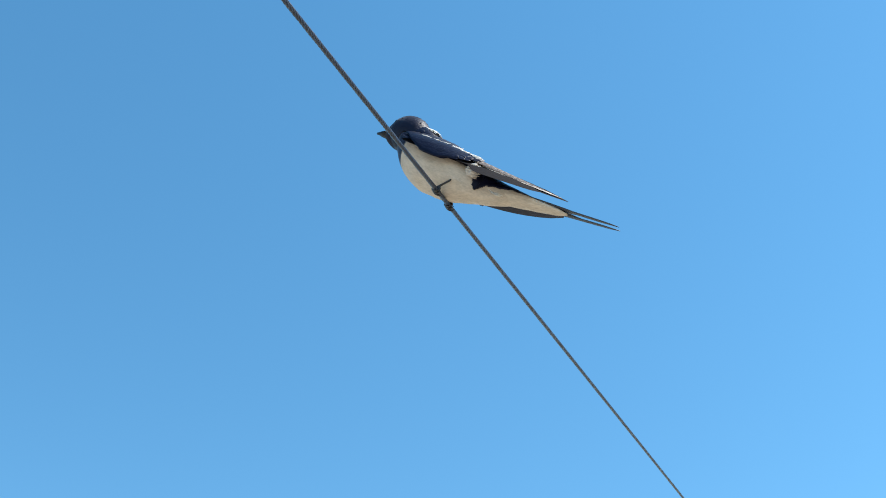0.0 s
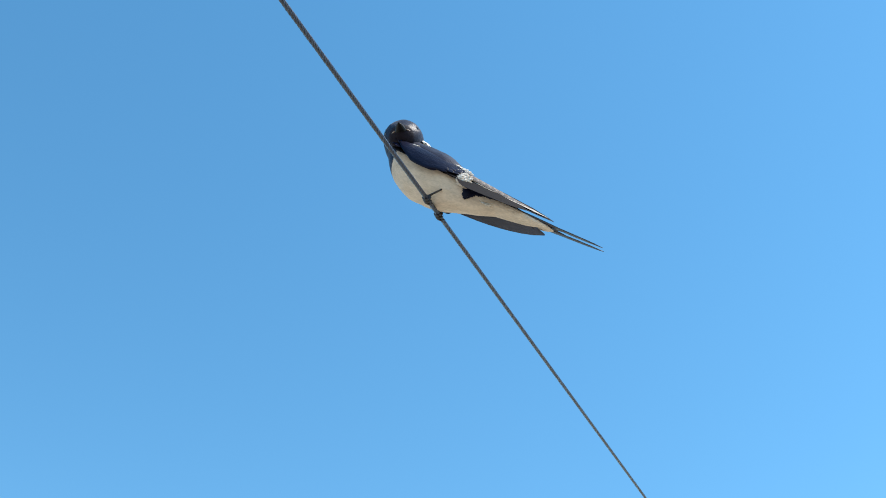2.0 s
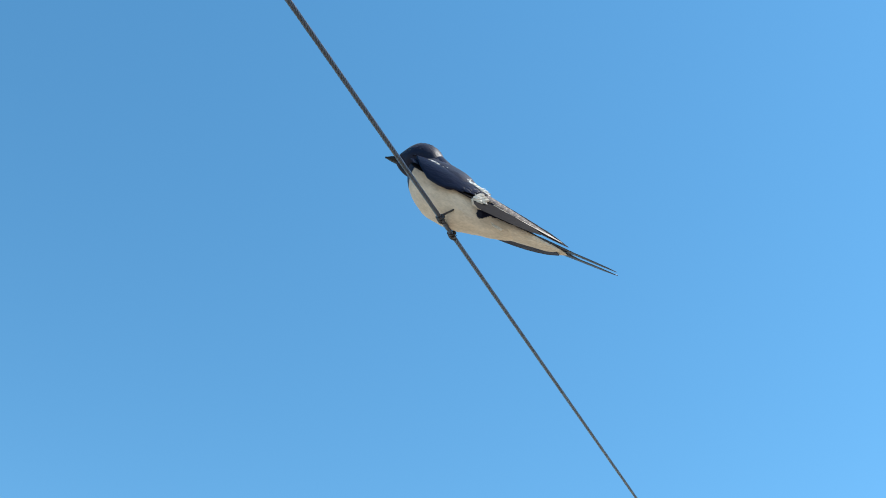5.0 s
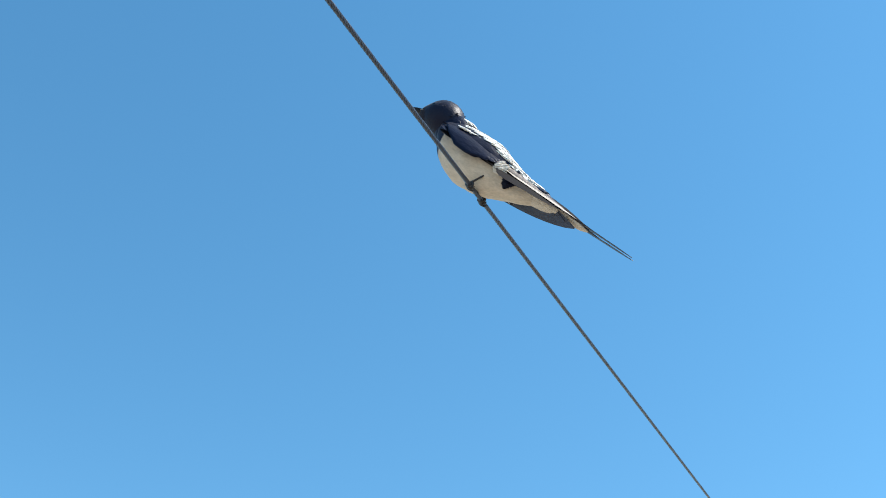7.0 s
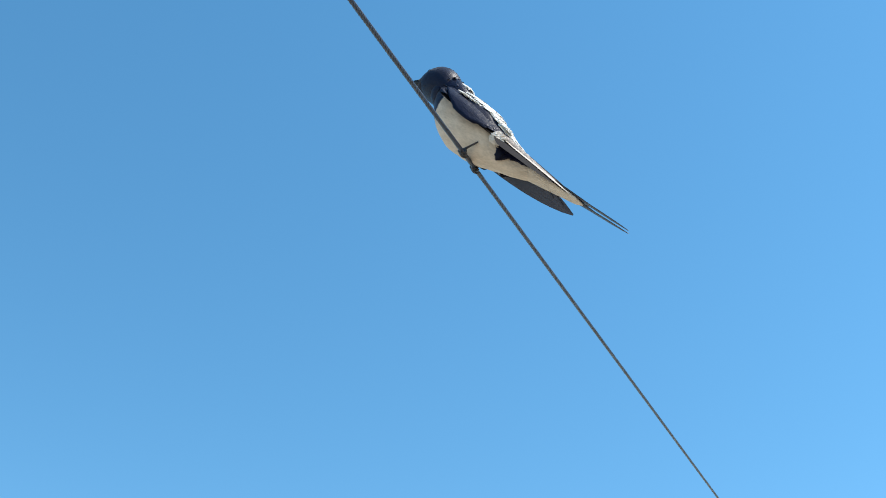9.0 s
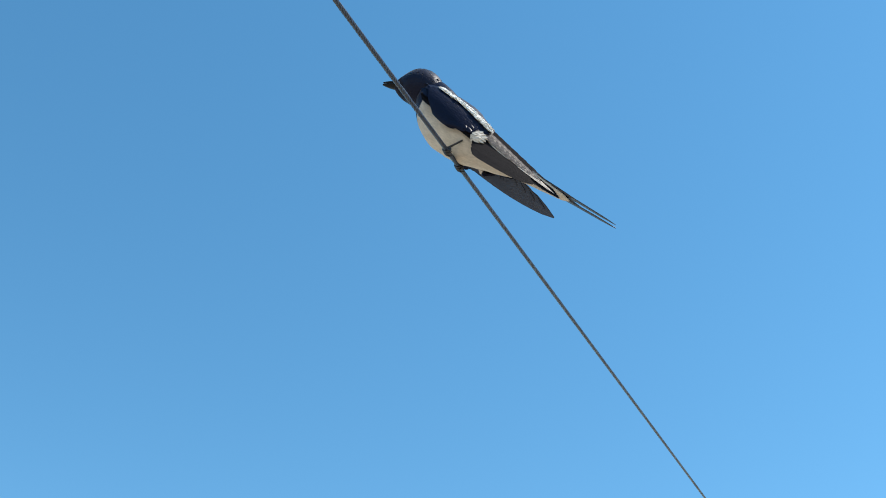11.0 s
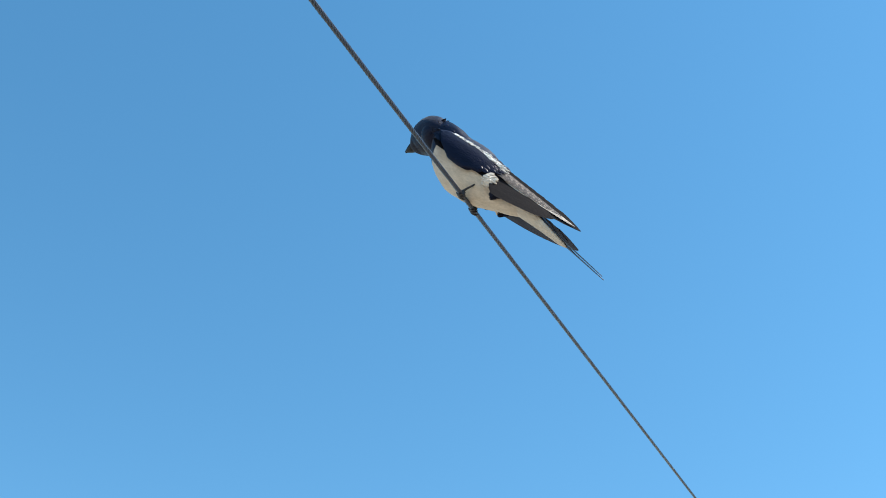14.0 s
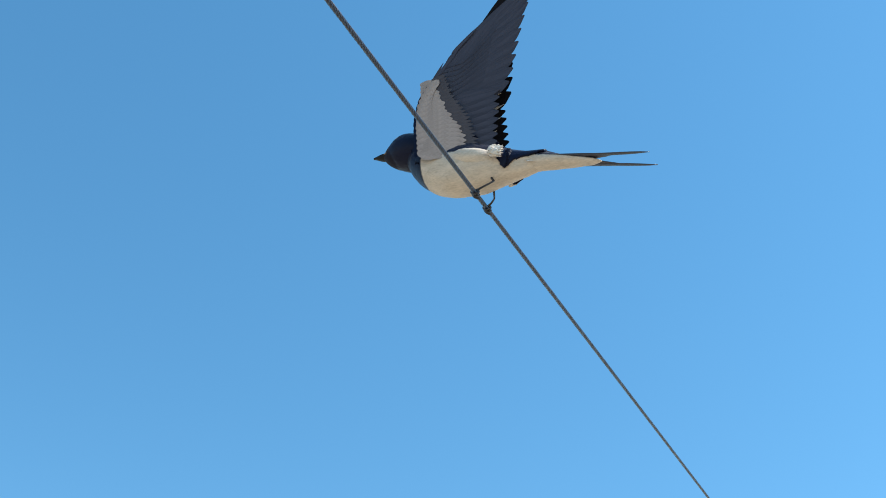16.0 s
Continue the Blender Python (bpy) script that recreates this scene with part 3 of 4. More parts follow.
    for side in (1, -1):
        verts, faces = [], []
        nu, nv = 22, 13
        for i in range(nu):
            u = i / (nu - 1)
            x = 5.5 - 54 * u
            low, high = lobe_edges(u)
            for k in range(nv):
                yy = high + (low - high) * k / (nv - 1)
                verts.append((x * MM, side * yy * MM, (lobe_height(u, yy) + 0.25 * noise.noise((x * 0.35, yy * 0.35, 3.0))) * MM))
        top = len(verts)
        for p in verts[:top]:
            verts.append((p[0], p[1], p[2] - 0.7 * MM))
        verts = verts[:]
        for i in range(nu - 1):
            for k in range(nv - 1):
                a, b, c, d = i * nv + k, i * nv + k + 1, (i + 1) * nv + k + 1, (i + 1) * nv + k
                q = (a, b, c, d) if side > 0 else (d, c, b, a)
                faces.append(q[::-1])
                faces.append(tuple(t + top for t in q))
        edge = [k for k in range(nv)] + [i * nv + nv - 1 for i in range(1, nu)] + [(nu - 1) * nv + k for k in range(nv - 2, -1, -1)] + [i * nv for i in range(nu - 2, 0, -1)]
        for a, b in zip(edge, edge[1:] + edge[:1]):
            faces.append((a, b, b + top, a + top) if side > 0 else (b, a, a + top, b + top))
        wing = mesh_object("wing", verts, faces, blue_black, root, "glossy blue-black shoulder with brown-black flight feathers")
        # pale fringe; its white paints the sunlit edge of the glossy scapulars
        bits = []
        for i in range(330):
            u = 0.13 + 0.82 * (i + random.uniform(-0.5, 0.5)) / 329
            wide = float(np.interp(u, [0, 0.3, 0.7, 1], [0.4, 0.9, 1.5, 1.1]))
            y = float(np.interp(u, [0, 0.12, 0.5, 1], [-3.2, -5.8, -6.6, -4.2])) + random.uniform(-1, 1) * wide
            piece = feather(random.uniform(3.0, 5.5), random.uniform(1.1, 2.0), lead=0.5, droop=random.uniform(-0.05, 0.12), point=2.0, rows=5, thick=0.08)
            bits.append(moved(piece, at((5.5 - 54 * u, side * y, lobe_height(u, y) + random.uniform(0.0, 0.5))) @ pose(0, 0, 0, side * random.uniform(-8, 18), random.uniform(-2, 9), side * random.uniform(-14, 14))))
        v, f = joined(bits)
        bits_2 = []
        for row in range(15):
            u = 0.06 + 0.84 * row / 14
            low, high = lobe_edges(u)
            n = max(3, int((low - high) / 2.3))
            for k in range(n):
                y = high + 0.6 + (low - high - 1.2) * (k + 0.5 * (row % 2)) / n
                piece = feather(random.uniform(5.5, 7.0), random.uniform(3.6, 4.4), lead=0.5, droop=0.03, point=2.6, rows=6, thick=0.04, flat=0.5)
                bits_2.append(moved(piece, at((5.5 - 54 * u, side * y, lobe_height(u, y) - 0.26)) @ pose(0, 0, 0, -side * (4.6 if y > -1.5 else 3.4) * (y + 1.5) * (1 - 0.55 * u), random.uniform(-1.6, 0.5), side * random.uniform(-7, 7))))
        v2, f2 = joined(bits_2)
        mesh_object("lesser_coverts", v2, f2, blue_black, wing, "small overlapping blue-black feathers of the shoulder")
        fringe = mesh_object("sunlit_scapular_fringe", v, f, sunlit_fluff, wing, "ruffled pale feather bases along the scapulars, whitened as their sunlit edge")
        obs = []
        for spec in WING:
            L, wd = spec["size"]
            v, f = feather(L, wd, spec["lead"], spec["bend"], spec["droop"], spec["point"], side=side, flat=spec.get("flat", 0.3), thick=spec.get("thick", 0.22))
            obs.append(mark_vanes(mesh_object(spec["name"], v, f, spec["mat"], wing, smooth=False)))
        s["wings"].append((side, wing, obs))
        s["fringe"].append(fringe)
    # tail
    v, f = loft([(4, -0.6, 6.4, 6.8), (-6, -0.3, 6.0, 5.6), (-16, -0.2, 6.0, 4.4), (-26, -0.4, 5.2, 3.0), (-36, -0.6, 4.0, 1.9), (-44, -0.6, 2.4, 1.2), (-48, -0.5, 0.6, 0.4)], rings=22, sides=24, rough=0.05)
    tail = s["tail"] = mesh_object("tail", v, f, rump_mat, root, "forked tail with pale undertail coverts")
    s["rectrices"] = []
    for j in range(6):
        for side in (1, -1):
            L = (34, 35, 37, 40, 45, 66)[j]
            v, f = feather(L, (9, 8.5, 8, 7.5, 6.5, 5.4)[j], 0.45 if j < 5 else 0.5, 0.0, 0.0, (4, 4, 3.5, 3, 2.5, 9)[j], side=side, rows=14, narrow=0.5 if j == 5 else 0.0)
            ob = mesh_object("streamer" if j == 5 else "tail_feather", v, f, tail_mat, tail, "long thin outer tail feather" if j == 5 else "")
            ob.matrix_basis = rectrix_pose(j, side, 1.0)
            s["rectrices"].append((j, side, ob))
    # legs
    s["legs"] = []
    for side in (1, -1):
        knee = [(0, 0, 0.6), (-4, 0, 2.0), (-8.5, 0, 3.4), (-10.5, -2, 6.4), (-7, -6, 15), (-5, -8, 24)] if side > 0 else [(0, 0, 0.6), (-2.5, 0, 2.6), (-4.6, 0.5, 5.0), (-5.0, 2, 8.5), (-4.5, 5, 15), (-4, 8, 24)]
        v, f = tube([Vector(p) * MM for p in knee], [0.8 * MM, 0.58 * MM, 0.55 * MM, 0.65 * MM, 0.8 * MM, 0.8 * MM], sides=8, up=(0, 1, 0))
        leg = mesh_object("leg", v, f, leg_mat, root, "short dark scaly leg")
        for dy, start, turns, flip in ((-2.3, 75, 215, 1), (0.0, 80, 235, 1), (2.3, 75, 215, 1), (0.0, 100, 190, -1)):
            path, rad = [], []
            for i in range(12):
                u = i / 11
                w = radians(start + (-turns * u if flip > 0 else turns * u))
                r = (1.35 + 0.45 + (0.5 if u < 0.1 else 0) + 0.3 * math.sin(u * 9.0) + (1.1 * max(0, u - 0.75) * 4)) * MM
                path.append((r * math.cos(w), dy * u ** 0.4 * MM, r * math.sin(w) - 1.35 * MM))
                rad.append((0.86 - 0.40 * u - 0.3 * max(0, u - 0.8) * 4 + 0.1 * (i % 3 == 0)) * MM)
            v, f = tube(path, [max(0.1 * MM, r) for r in rad], sides=7, up=(0, 1, 0))
            mesh_object("toe", v, f, leg_mat, leg)
        s["legs"].append((side, leg))
    return s


FACING = 158.52       # degrees: the way across the wire


def body_pose(where, lift, turn, lean, facing=FACING):
    return Matrix.Translation(where) @ pose(0, 0, 0, 0, 0, facing + turn) @ pose(0, 0, 0, 0, -lift, 0) @ pose(0, 0, 0, lean, 0, 0)


build_ground()
build_wire()
perched = build_swallow("barn swallow with blue-black back and cream belly on the wire")
flying = build_swallow("barn swallow in fast flight with spread wings and cream belly", near=False)

# seconds; body lift, turn, lean; head up, turn; tail up, turn; left wing lift, swing; right wing lift, swing; neck ahead, raised
BIRD_ROWS = [
    (0, 39.1, 4.1, 0.2, -10.1, -0.7, -3.8, 1.3, -2.3, 7.4, 1.4, 6.2, 0.2, 1.1),
    (0.5, 38.9, 2.4, 0.1, -13.5, -5.4, -4.4, 0.3, -2.1, 6.7, 1, 5.8, -0.2, 2.2),
    (1, 42.8, 3.7, -2.5, -23.8, -0.4, -4.5, 1.3, -1.7, 8.3, 0.3, 6.4, -2.9, 0.5),
    (1.1, 43, 3.4, -2, -18.9, 0, -3.7, 1.5, -1.4, 8.5, 1.1, 6.6, -2.2, 0.3),
    (1.2, 41.1, 3, -1.4, -14, 0.4, 3.1, 1.6, -1.1, 8.7, 1.9, 6.8, -1.5, 0),
    (1.3, 43.3, 2.7, -0.9, -9.1, 0.8, 0.8, 1.8, -0.8, 8.9, 2.7, 7, -0.8, -0.2),
    (1.4, 43.4, 2.3, -0.3, -4.2, 1.2, -1.4, 1.9, -0.5, 9.1, 3.5, 7.2, -0.1, -0.5),
    (1.5, 43.6, 2, 0.2, 0.7, 1.6, -0.6, 2.1, -0.2, 9.3, 4.3, 7.4, 0.6, -0.7),
    (1.55, 43, 2.1, 0.2, -2.1, 54.8, -0.5, 2.1, -0.2, 9.3, 4.4, 7.4, 1.8, -0.8),
    (1.6, 42.5, 2.2, 0.2, -5, 107.9, -0.4, 2, -0.1, 9.2, 4.5, 7.3, 2.4, 0.4),
    (2, 38, 2.8, 0.1, -5, 107.9, 0.6, 1.8, 0.1, 9, 5.1, 7.1, 2.4, 0.4),
    (2.2, 39.7, 3.4, 0.1, -5, 107.9, -0.1, 1.8, -0.4, 8.7, 4.7, 6.9, 2.4, 0.4),
    (2.4, 41.4, 4, 0.2, -5, 107.9, -0.8, 1.9, -0.9, 8.4, 4.3, 6.7, 2.4, 0.4),
    (2.45, 41.8, 4.2, 0.2, 0.7, 49.8, -1, 1.9, -1.1, 8.3, 4.2, 6.6, 2.5, -0.9),
    (2.5, 42.2, 4.3, 0.2, 6.4, -8.3, -1.2, 1.9, -1.2, 8.2, 4.1, 6.6, 1.9, -0.9),
    (3, 40.6, 3.8, 0, 3.1, -11.4, -1, 2.6, -1.9, 8.8, 4.6, 7.5, 3.3, 0.4),
    (3.1, 40.9, 3.7, -0.7, -30.5, 15.4, 5.9, 2.4, -2.2, 8.8, 3.7, 7.4, -4.3, 2.1),
    (3.2, 41.2, 3.7, -1.4, -30.5, 15.4, 2.7, 2.3, -2.5, 8.9, 2.8, 7.3, -4.3, 2.1),
    (3.3, 41.5, 3.6, -2, -30.5, 15.4, -4.4, 2.1, -2.8, 8.9, 2, 7.2, -4.3, 2.1),
    (3.5, 42.1, 3.5, -3.4, -30.5, 15.4, -6.7, 1.8, -3.4, 9, 0.2, 7, -4.3, 2.1),
    (3.6, 42.3, 3.3, -3.7, -27.9, 8.3, -6.4, 2.1, -3.1, 9.6, 0.9, 7.3, -3.9, 1.7),
    (3.7, 41.5, 3.1, -4.1, -25.3, 1.2, 4, 2.5, -2.8, 10.2, 1.7, 7.7, -3.6, 1.2),
    (3.8, 42.7, 2.9, -4.4, -22.6, -6, -5.7, 2.8, -2.5, 10.7, 2.4, 8, -3.2, 0.8),
    (4, 43.1, 2.5, -5.1, -17.4, -20.2, -5, 3.5, -1.9, 11.9, 3.9, 8.7, -2.5, -0.1),
    (4.1, 42.9, 2.6, -4.7, -18.4, -12.7, 1.9, 3.3, -2, 11.6, 3.5, 8.5, -3.3, -0.3),
    (4.2, 42.7, 2.7, -4.3, -19.5, -5.1, -5.2, 3, -2.2, 11.3, 3, 8.2, -4.1, -0.5),
    (4.5, 42.2, 3.1, -3, -22.6, 17.5, -5.5, 2.3, -2.6, 10.4, 1.7, 7.5, -5.1, -1.2),
    (4.7, 42.2, 3.1, -3, -22.6, 17.5, -5.5, 2.3, -2.6, 10.4, 1.7, 7.5, -5.1, -1.2),
    (6.8, 43.5, 3.5, -1.5, -6.8, 16.3, 5.3, 3.6, 4, 8.7, 7.3, 9.6, 6.8, 1.6),
    (7, 43.5, 3.5, -1.5, -6.8, 16.3, 5.3, 3.6, 4, 8.7, 7.3, 9.6, 6.8, 1.6),
    (7.5, 46.1, 7.3, -0.3, -3.6, 10.1, 2.7, 1.9, 3.6, 7.7, 6, 8.1, 7.3, -1.3),
    (8, 45.5, 6, -0.6, -16.5, 10.1, 2.9, 1.1, 3.8, 6.5, 6.4, 5.6, 8, 0.5),
    (8.1, 45.8, 6.4, -0.4, -17.8, 12.4, 2.2, 1.2, 3.5, 6.9, 6.2, 5.4, 6.9, -0.1),
    (8.2, 54, 6.8, -0.2, -19.1, 14.7, -0.5, 1.3, 3.2, 7.3, 5.9, 5.2, 5.8, -0.7),
    (8.3, 50.3, 7.3, 0, -20.3, 17.1, 0.7, 1.3, 2.9, 7.8, 5.7, 5.1, 4.8, -1.4),
    (8.4, 46.6, 7.7, 0.2, -21.6, 19.4, 0, 1.4, 2.6, 8.2, 5.4, 4.9, 3.7, -2),
    (8.5, 46.9, 8.1, 0.4, -22.9, 21.7, -0.7, 1.5, 2.3, 8.6, 5.2, 4.7, 2.6, -2.6),
    (8.7, 46.9, 8.1, 0.4, -16.5, 10.1, -0.7, 1.5, 2.3, 8.6, 5.2, 4.7, 8, 0.5),
    (10.8, 44.8, 8.7, 0.3, -3.8, -37.6, -0.1, 1.2, 4.7, 6.7, 8, 3.9, 8.5, 1.7),
    (10.9, 44.8, 8.7, 0.3, -27.2, 17.1, -0.1, 1.2, 4.7, 6.7, 8, 3.9, 4.6, -0.6),
    (11, 44.8, 8.7, 0.3, -27.2, 17.1, -0.1, 1.2, 4.7, 6.7, 8, 3.9, 4.6, -0.6),
    (11.2, 43.4, 8.5, -0.1, -27.2, 17.1, -0.3, 1.2, 4.9, 7, 7.8, 3.9, 4.6, -0.6),
    (11.4, 42, 8.4, -0.5, -3.8, -37.6, 0.3, 1.2, 5.1, 7.3, 7.7, 4, 8.5, 1.7),
    (11.5, 41.3, 8.3, -0.7, -3.8, -37.6, 0.6, 1.2, 5.2, 7.8, 7.6, 4, 8.5, 1.7),
    (12, 37.5, 8.2, -0.4, 0.8, -44.5, 2.1, 1.5, 4.5, 6.8, 6.1, 4.3, 7.5, -0.4),
    (12.1, 37.3, 8.1, -0.4, -25, 15.6, 2.2, 1.5, 4.7, 6.7, 6.5, 4.3, 1.4, -1.9),
    (12.3, 37, 7.9, -0.5, -25, 15.6, 3.2, 1.4, 5.2, 6.5, 7.3, 4.4, 1.4, -1.9),
    (12.4, 36.9, 7.8, -0.6, -1.4, -38, 3.3, 1.3, 5.5, 6.4, 7.7, 4.5, 8.3, 0.6),
    (12.5, 36.7, 7.7, -0.6, -1.4, -38, 3.4, 1.3, 5.7, 6.3, 8.1, 4.5, 8.3, 0.6),
    (12.9, 36.5, 6.3, 0.1, -1.4, -38, 0.1, 1, 3.9, 6.5, 6.7, 4.3, 8.3, 0.6),
    (13, 36.4, 5.9, 0.3, -25, 15.6, -0.5, 0.9, 3.5, 6.5, 6.3, 4.2, 1.4, -1.9),
    (13.2, 36.6, 6.4, -0.2, -25, 15.6, -1.3, 1.2, 4.8, 5.3, 6.4, 4, 1.4, -1.9),
    (13.3, 36.8, 6.7, -0.4, -11.6, -32.3, -0.8, 1.4, 5.4, 4.7, 6.4, 3.8, 6.8, 4.6),
    (13.5, 37, 7.2, -0.9, -11.6, -32.3, -1.6, 1.7, 6.7, 3.5, 6.5, 3.6, 6.8, 4.6),
    (13.8, 37, 7.2, -0.9, -11.6, -32.3, -1.6, 1.7, 6.7, 3.5, 6.5, 3.6, 6.8, 4.6),
    (13.9, 46.4, 3.8, -0.9, -29.9, -31.8, 11.5, -1.5, 0.6, 9, 4, 2.4, 12.2, -1.1),
    (14, 46.4, 3.8, -0.9, -29.9, -31.8, 11.5, -1.5, 0.6, 9, 4, 2.4, 12.2, -1.1),
    (14.1, 44.2, 5, -0.6, -26, -32.7, 6, -0.6, 0.4, 8.1, 4, 3.1, 10.4, -1.6),
    (14.3, 39.7, 7.3, -0.1, -18.1, -34.4, 4.1, 1.3, 0, 6.4, 3.9, 4.4, 6.8, -2.6),
    (14.4, 35.3, 9.6, 0.4, -10.3, -36.2, -0.9, 3.1, -0.1, 4.6, 3.9, 5.7, 3.2, -3.6),
    (14.5, 35.3, 9.6, 0.4, -10.3, -36.2, -0.9, 3.1, -0.1, 4.6, 3.9, 5.7, 3.2, -3.6),
    (14.7, 35.3, 9.6, 0.4, -10.3, -36.2, -0.9, 3.1, -0.1, 4.6, 3.9, 5.7, 3.2, -3.6),
    (14.8, 28.7, 10, 0.8, -0.8, -40.7, 2.3, 3.3, 1, 4.5, -0.2, 3.5, 0, -6.9),
    (15, 28.7, 10, 0.8, -0.8, -40.7, 2.3, 3.3, 1, 4.5, -0.2, 3.5, 0, -6.9),
    (15.1, 24.7, 10, 0.8, -0.8, -40.7, 2.3, 3.3, 1, 4.5, -0.2, 3.5, 0, -6.9),
    (15.3, 24.7, 10, 0.8, -0.8, -40.7, 2.3, 3.3, 1, 4.5, -0.2, 3.5, 0, -6.9),
    (15.4, 17.7, 4.2, 0.9, 4.8, -29.5, 8.7, 4.7, 7.44, -6.79, -0.8, 6.5, -1.9, -13.2),
    (15.5, 17.7, 4.2, 0.9, 4.8, -29.5, 8.7, 4.7, 7.44, -6.79, -0.8, 6.5, -1.9, -13.2),
    (15.7, 17.7, 4.2, 0.9, 4.8, -29.5, 8.7, 4.7, 7.44, -6.79, -0.8, 6.5, -1.9, -13.2),
    (15.8, 11.3, -3.7, -1.2, -2.2, 9.2, 12.6, -3.2, -5.94, 10.84, -9.94, 2, 5.9, 6.2),
    (16, 11.3, -3.7, -1.2, -2.2, 9.2, 12.6, -3.2, -5.94, 10.84, -9.94, 2, 5.9, 6.2),
]
# seconds; head lean
HEAD_LEAN = {1.55: 20, 1.6: 42, 2.0: 42, 2.2: 42, 2.4: 42, 2.45: 20}
# seconds; gape of the bill in degrees
GAPE_ROWS = [(0.0, 0), (7.8, 0), (8.0, 16), (8.2, 4), (8.5, 6), (8.7, 0), (10.8, 2), (10.9, 10), (11.0, 12), (11.2, 8), (11.4, 0), (12.0, 3), (12.1, 26), (12.3, 26), (12.4, 8), (12.5, 4), (12.8, 0), (16.0, 0)]
# seconds; spread of the left wing, its tilt; spread of the right wing, its tilt; fan of the tail
WING_ROWS = [
    (0.0, 0.0, -46, 0.0, -36, 0.2), (4.7, 0.0, -46, 0.0, -36, 0.2), (6.8, 0.0, -39, 0.0, -36, 0.0), (8.7, 0.0, -39, 0.0, -36, 0.0), (10.8, 0.0, -67, 0.0, -36, 0.1), (11.0, 0.0, -67, 0.0, -36, 0.1), (11.4, 0.0, -61, 0.0, -36, 0.1), (13.5, 0.0, -60, 0.0, -36, 0.1),
    (14.7, 0.0, -60, 0.0, -36, 0.2), (15.1, 0.0, -54, 0.0, -36, 0.2), (15.3, 0.0, -48, 0.0, -36, 0.2),
    (15.3334, 0.18, 15, 0.0, -36, 0.2), (15.3667, 0.34, 36, 0.0, -36, 0.2), (15.4, 0.5, 64.03, 0.0, -36, 0.2), (15.7, 0.5, 64.03, 0.0, -36, 0.2),
    (15.7334, 0.65, 64, 0.4, 30, 1.0), (15.7667, 0.85, 80, 0.8, 70, 2.0), (15.8, 1.0, 86.41, 1.0, 104, 3.4), (16.0, 1.0, 86.41, 1.0, 104, 3.4),
]


# seconds; how far the scapular fringe stands out, in millimetres
RUFFLE_ROWS = [(0.0, -0.8), (4.7, -0.7), (6.8, 1.3), (8.7, 1.3), (11.2, 0.3), (12.0, -0.7), (14.0, -0.7), (14.4, -1.3), (15.3, -1.3), (16.0, -1.2)]
# seconds; how far the sunlit-white feathers of the mantle and of the nape stand out, in millimetres
MANTLE_ROWS = [(0.0, -5.0), (4.7, -5.0), (6.8, 0.1), (7.5, 0.6), (8.7, 0.6), (10.8, -3.0), (11.2, -5.0), (16.0, -5.0)]
NAPE_ROWS = [(0.0, 0.0), (0.8, 0.0), (1.0, -4.0), (1.4, 0.6), (3.1, 0.6), (3.4, -4.0), (4.7, -4.0), (6.8, -0.4), (7.5, 0.1), (8.7, 0.0), (10.8, -3.0), (16.0, -3.0)]
# seconds; how far the flank's tuft and the dark streak are shifted, in millimetres
FLANK_ROWS = [(0.0, (0, 0, 0), (0, 0, 0)), (3.0, (0, 0, 0), (0, 0, 0)), (3.5, (-1, 0, 1.5), (0, 0, 2)), (4.7, (-1, 0, 1.5), (0, 0, 2)), (6.8, (2.5, 0.8, -2.0), (1, 0, -1)), (8.7, (2.5, 1.0, -2.0), (1, 0, -2)),
              (10.8, (3.5, 0.8, -4.0), (2, 0.9, -3.5)), (13.8, (3.5, 0.8, -4.0), (2, 0.9, -3.5)), (14.7, (3.0, 0, -2.5), (0, 0, 0)), (15.3, (4.0, 0, -2.0), (1, 0, 0)), (15.4, (4, 2.0, -4.0), (2, 0.6, -1)), (15.7, (4, 2.0, -4.0), (2, 0.6, -1)), (15.8, (3.5, 1.4, -0.6), (3.0, 0.8, -1)), (16.0, (3.5, 1.4, -0.6), (3.0, 0.8, -1))]


def between(rows, t, c):
    ts = [r[0] for r in rows]
    return float(np.interp(t, ts, [r[c] for r in rows]))


def loose(t):
    """How far the worn tertials and pale edge feathers slide out to widen the wing's painted sunlit band, 0 to 1."""
    return float(np.interp(t, [0, 4.7, 6.8, 8.7, 10.8, 16], [0, 0, 1, 1, 0, 0]))


def stand(t):
    """The body's foot point; the bird straightens its legs to take off."""
    return PERCH + Vector((0, 0, MM * float(np.interp(t, [0, 15.3, 15.4, 15.7, 15.8, 16], [0, 0, 2, 2, 8.5, 8.5]))))


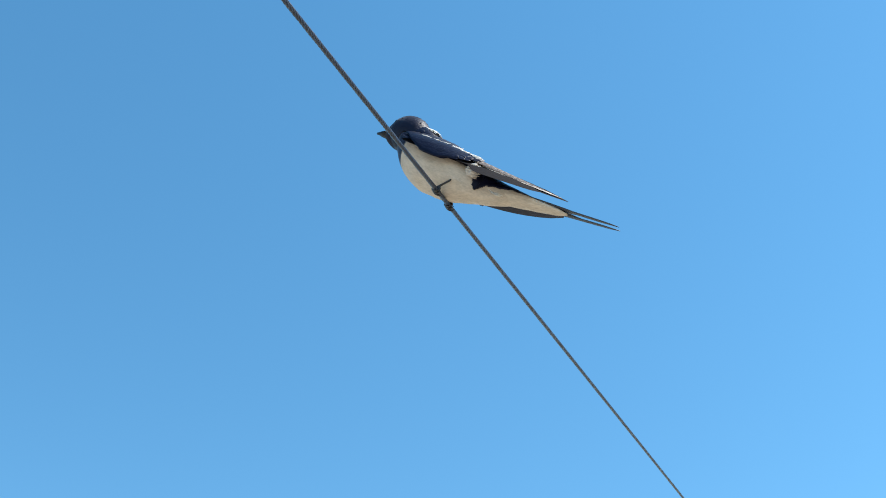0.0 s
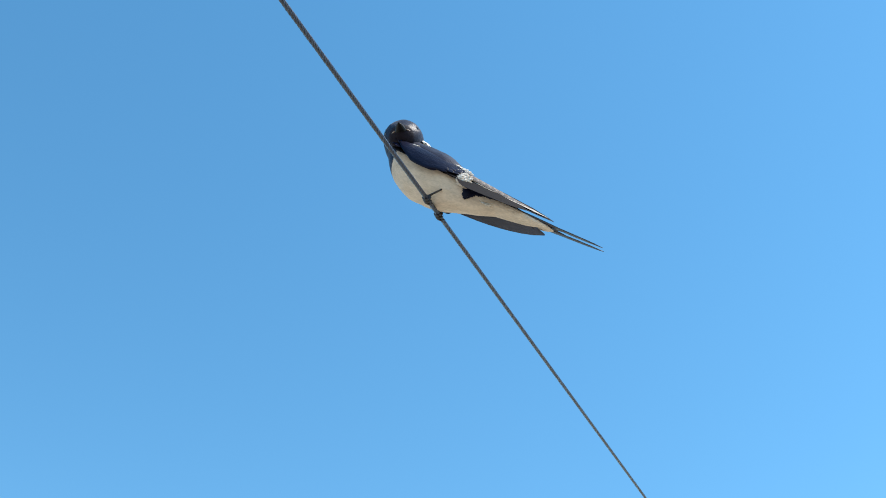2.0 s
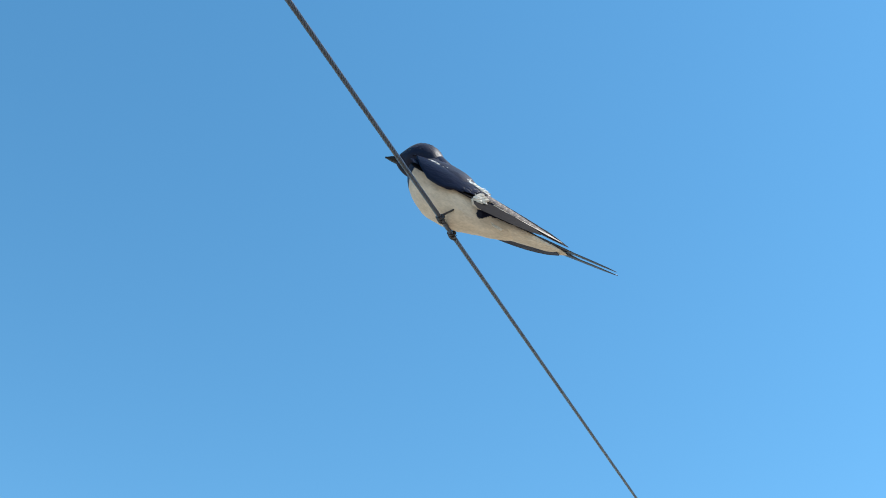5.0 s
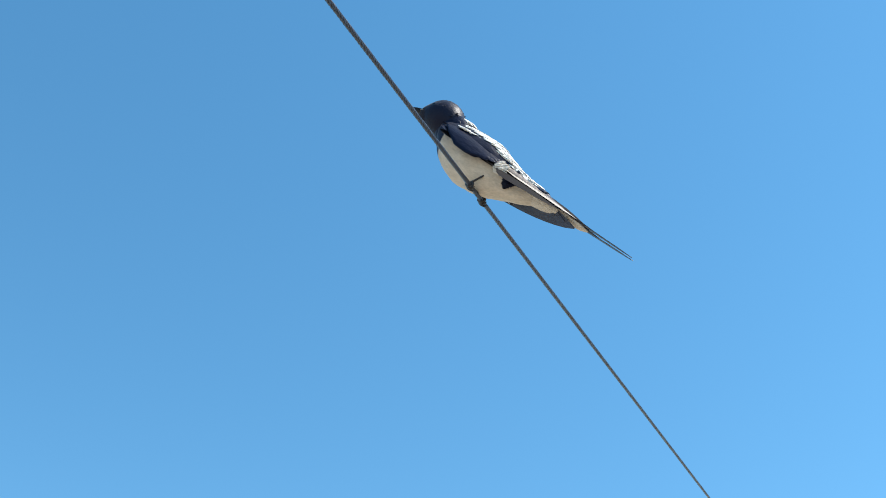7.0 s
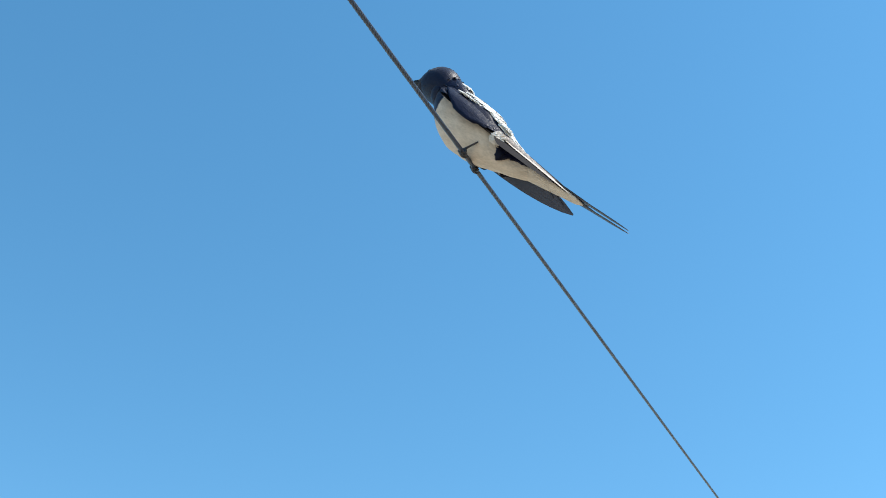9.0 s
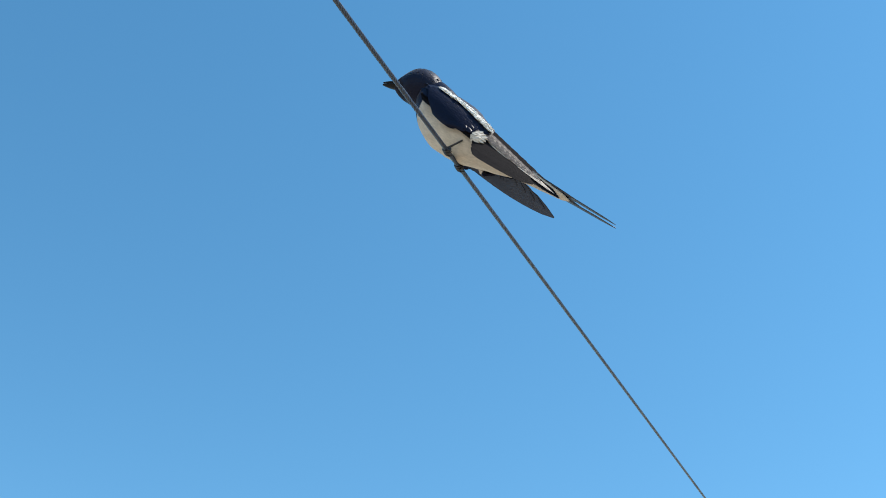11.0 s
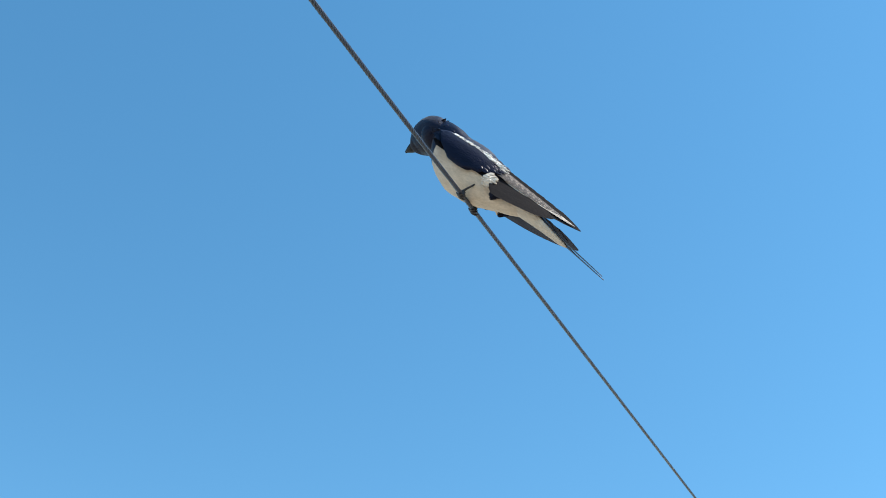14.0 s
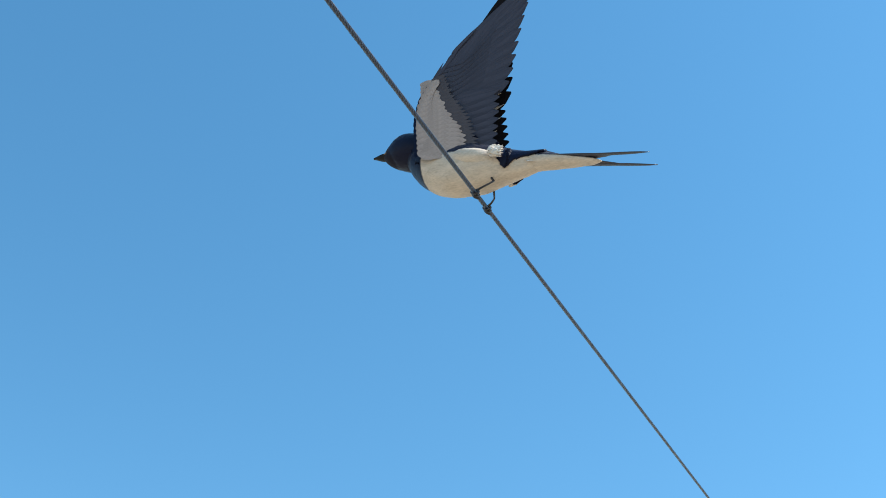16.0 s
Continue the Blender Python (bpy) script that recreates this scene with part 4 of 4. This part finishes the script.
def motions():
    root = perched["root"]
    legs_at = {side: Matrix.Translation(PERCH + WIRE_WAY * (-side * 10.0 * MM)) @ pose(0, 0, 0, 0, 0, FACING) for side, _ in perched["legs"]}
    walk(root, [(r[0], body_pose(stand(r[0]), *r[1:4])) for r in BIRD_ROWS])
    walk(perched["head"], [(r[0], head_pose(r[4], r[5], HEAD_LEAN.get(r[0], 0), r[12], r[13])) for r in BIRD_ROWS])
    walk(perched["nape"], [(r[0], nape_pose(r[4], r[5], r[12], r[13])) for r in BIRD_ROWS])
    walk(perched["tail"], [(r[0], tail_pose(r[6], r[7])) for r in BIRD_ROWS])
    for side, leg in perched["legs"]:
        walk(leg, [(r[0], body_pose(stand(r[0]), *r[1:4]).inverted() @ legs_at[side]) for r in BIRD_ROWS])
    walk(perched["lower_bill"], [(t, at((20.5, 0, 0.45)) @ pose(0, 0, 0, 0, g, 0)) for t, g in GAPE_ROWS])
    times = sorted({r[0] for r in BIRD_ROWS} | {r[0] for r in WING_ROWS})
    for side, wing, feathers in perched["wings"]:
        k = 0 if side > 0 else 2
        walk(wing, [(t, wing_pose(side, between(BIRD_ROWS, t, 8 + k), between(BIRD_ROWS, t, 9 + k), between(WING_ROWS, t, 2 + k))) for t in times])
        for spec, ob in zip(WING, feathers):
            out = {"tertial_feather": 2.0, "sunlit_edge_feather": 3.2}.get(spec["name"], 0.0) * (1.0 if side > 0 else 0.2)
            walk(ob, [(r[0], at((0, side * out * loose(r[0]), 0.15 * out * loose(r[0]))) @ feather_pose(spec, r[1 + k], side)) for r in WING_ROWS])
    for fringe in perched["fringe"]:
        walk(fringe, [(t, at((0, 0, ruffled))) for t, ruffled in RUFFLE_ROWS])
    walk(perched["sunlit_back_down"], [(t, at((0, 0, ruffled))) for t, ruffled in MANTLE_ROWS])
    for side, tuft, streak, flank in zip((1, -1), perched["tufts"], perched["streaks"], perched["flanks"]):
        walk(tuft, [(t, at((p[0], side * p[1], p[2]))) for t, p, q in FLANK_ROWS])
        walk(streak, [(t, at((q[0], side * q[1], q[2]))) for t, p, q in FLANK_ROWS])
        walk(flank, [(t, at((1.2 * up, side * out, up))) for t, out, up in ((0.0, 0.0, 0.0), (15.3, 0.0, 0.0), (15.4, 5.5, 0.5), (15.7, 5.5, 0.5), (15.8, 5.0, 5.0), (16.0, 5.0, 5.0))])
    walk(perched["nape_glint"], [(t, at((0, 0, ruffled))) for t, ruffled in NAPE_ROWS])
    flying["nape_glint"].matrix_basis = at((0, 0, -3))
    for j, side, ob in perched["rectrices"]:
        walk(ob, [(r[0], rectrix_pose(j, side, r[5])) for r in WING_ROWS])
    # the bird that flies past
    walk(flying["root"], [(t, Matrix.Translation(p) @ pose(0, 0, 0, 0, 0, yaw) @ pose(0, 0, 0, 0, -lift, 0) @ pose(0, 0, 0, lean, 0, 0)) for t, p, yaw, lift, lean in FLY_ROWS])
    for side, wing, feathers in flying["wings"]:
        walk(wing, [(t, wing_pose(side, 0, sw, tilt)) for t, tilt, sw in BEAT_ROWS])
        for spec, ob in zip(WING, feathers):
            ob.matrix_basis = feather_pose(spec, 0.8, side)
    flying["head"].matrix_basis = head_pose(0, 0)
    flying["tail"].matrix_basis = tail_pose(4, 0)
    for side, leg in flying["legs"]:
        leg.matrix_basis = at((-4, side * 5, 12)) @ pose(0, 0, 0, 0, -80, 0)


# seconds; place; heading, lift and lean in degrees
FLY_ROWS = [
    (0, (-30.703, 1.668, 0.461), 5.2, 0, 0),
    (7.9, (-5.042, 4.013, 5.398), 5.2, 0, 0),
    (8.1, (-1.376, 4.349, 6.103), 5.2, 0, -30),
    (8.2, (0.456, 4.516, 6.456), 5.2, 0, -26),
    (8.3, (1.484, 4.660, 6.620), 5.2, 0, -24),
    (8.5, (4.363, 5.059, 7.081), 5.2, 0, 0),
    (16, (37.465, 9.666, 12.389), 5.2, 0, 0),
]
# seconds; wing tilt and swing
BEAT_ROWS = [(0.0, 0, 0), (7.9, 30, 0), (8.0, 15, 0), (8.1, -5, 10), (8.2, -16, 28), (8.3, -20, 30), (8.4, -10, 12), (8.5, 25, 0), (16.0, 0, 0)]

motions()
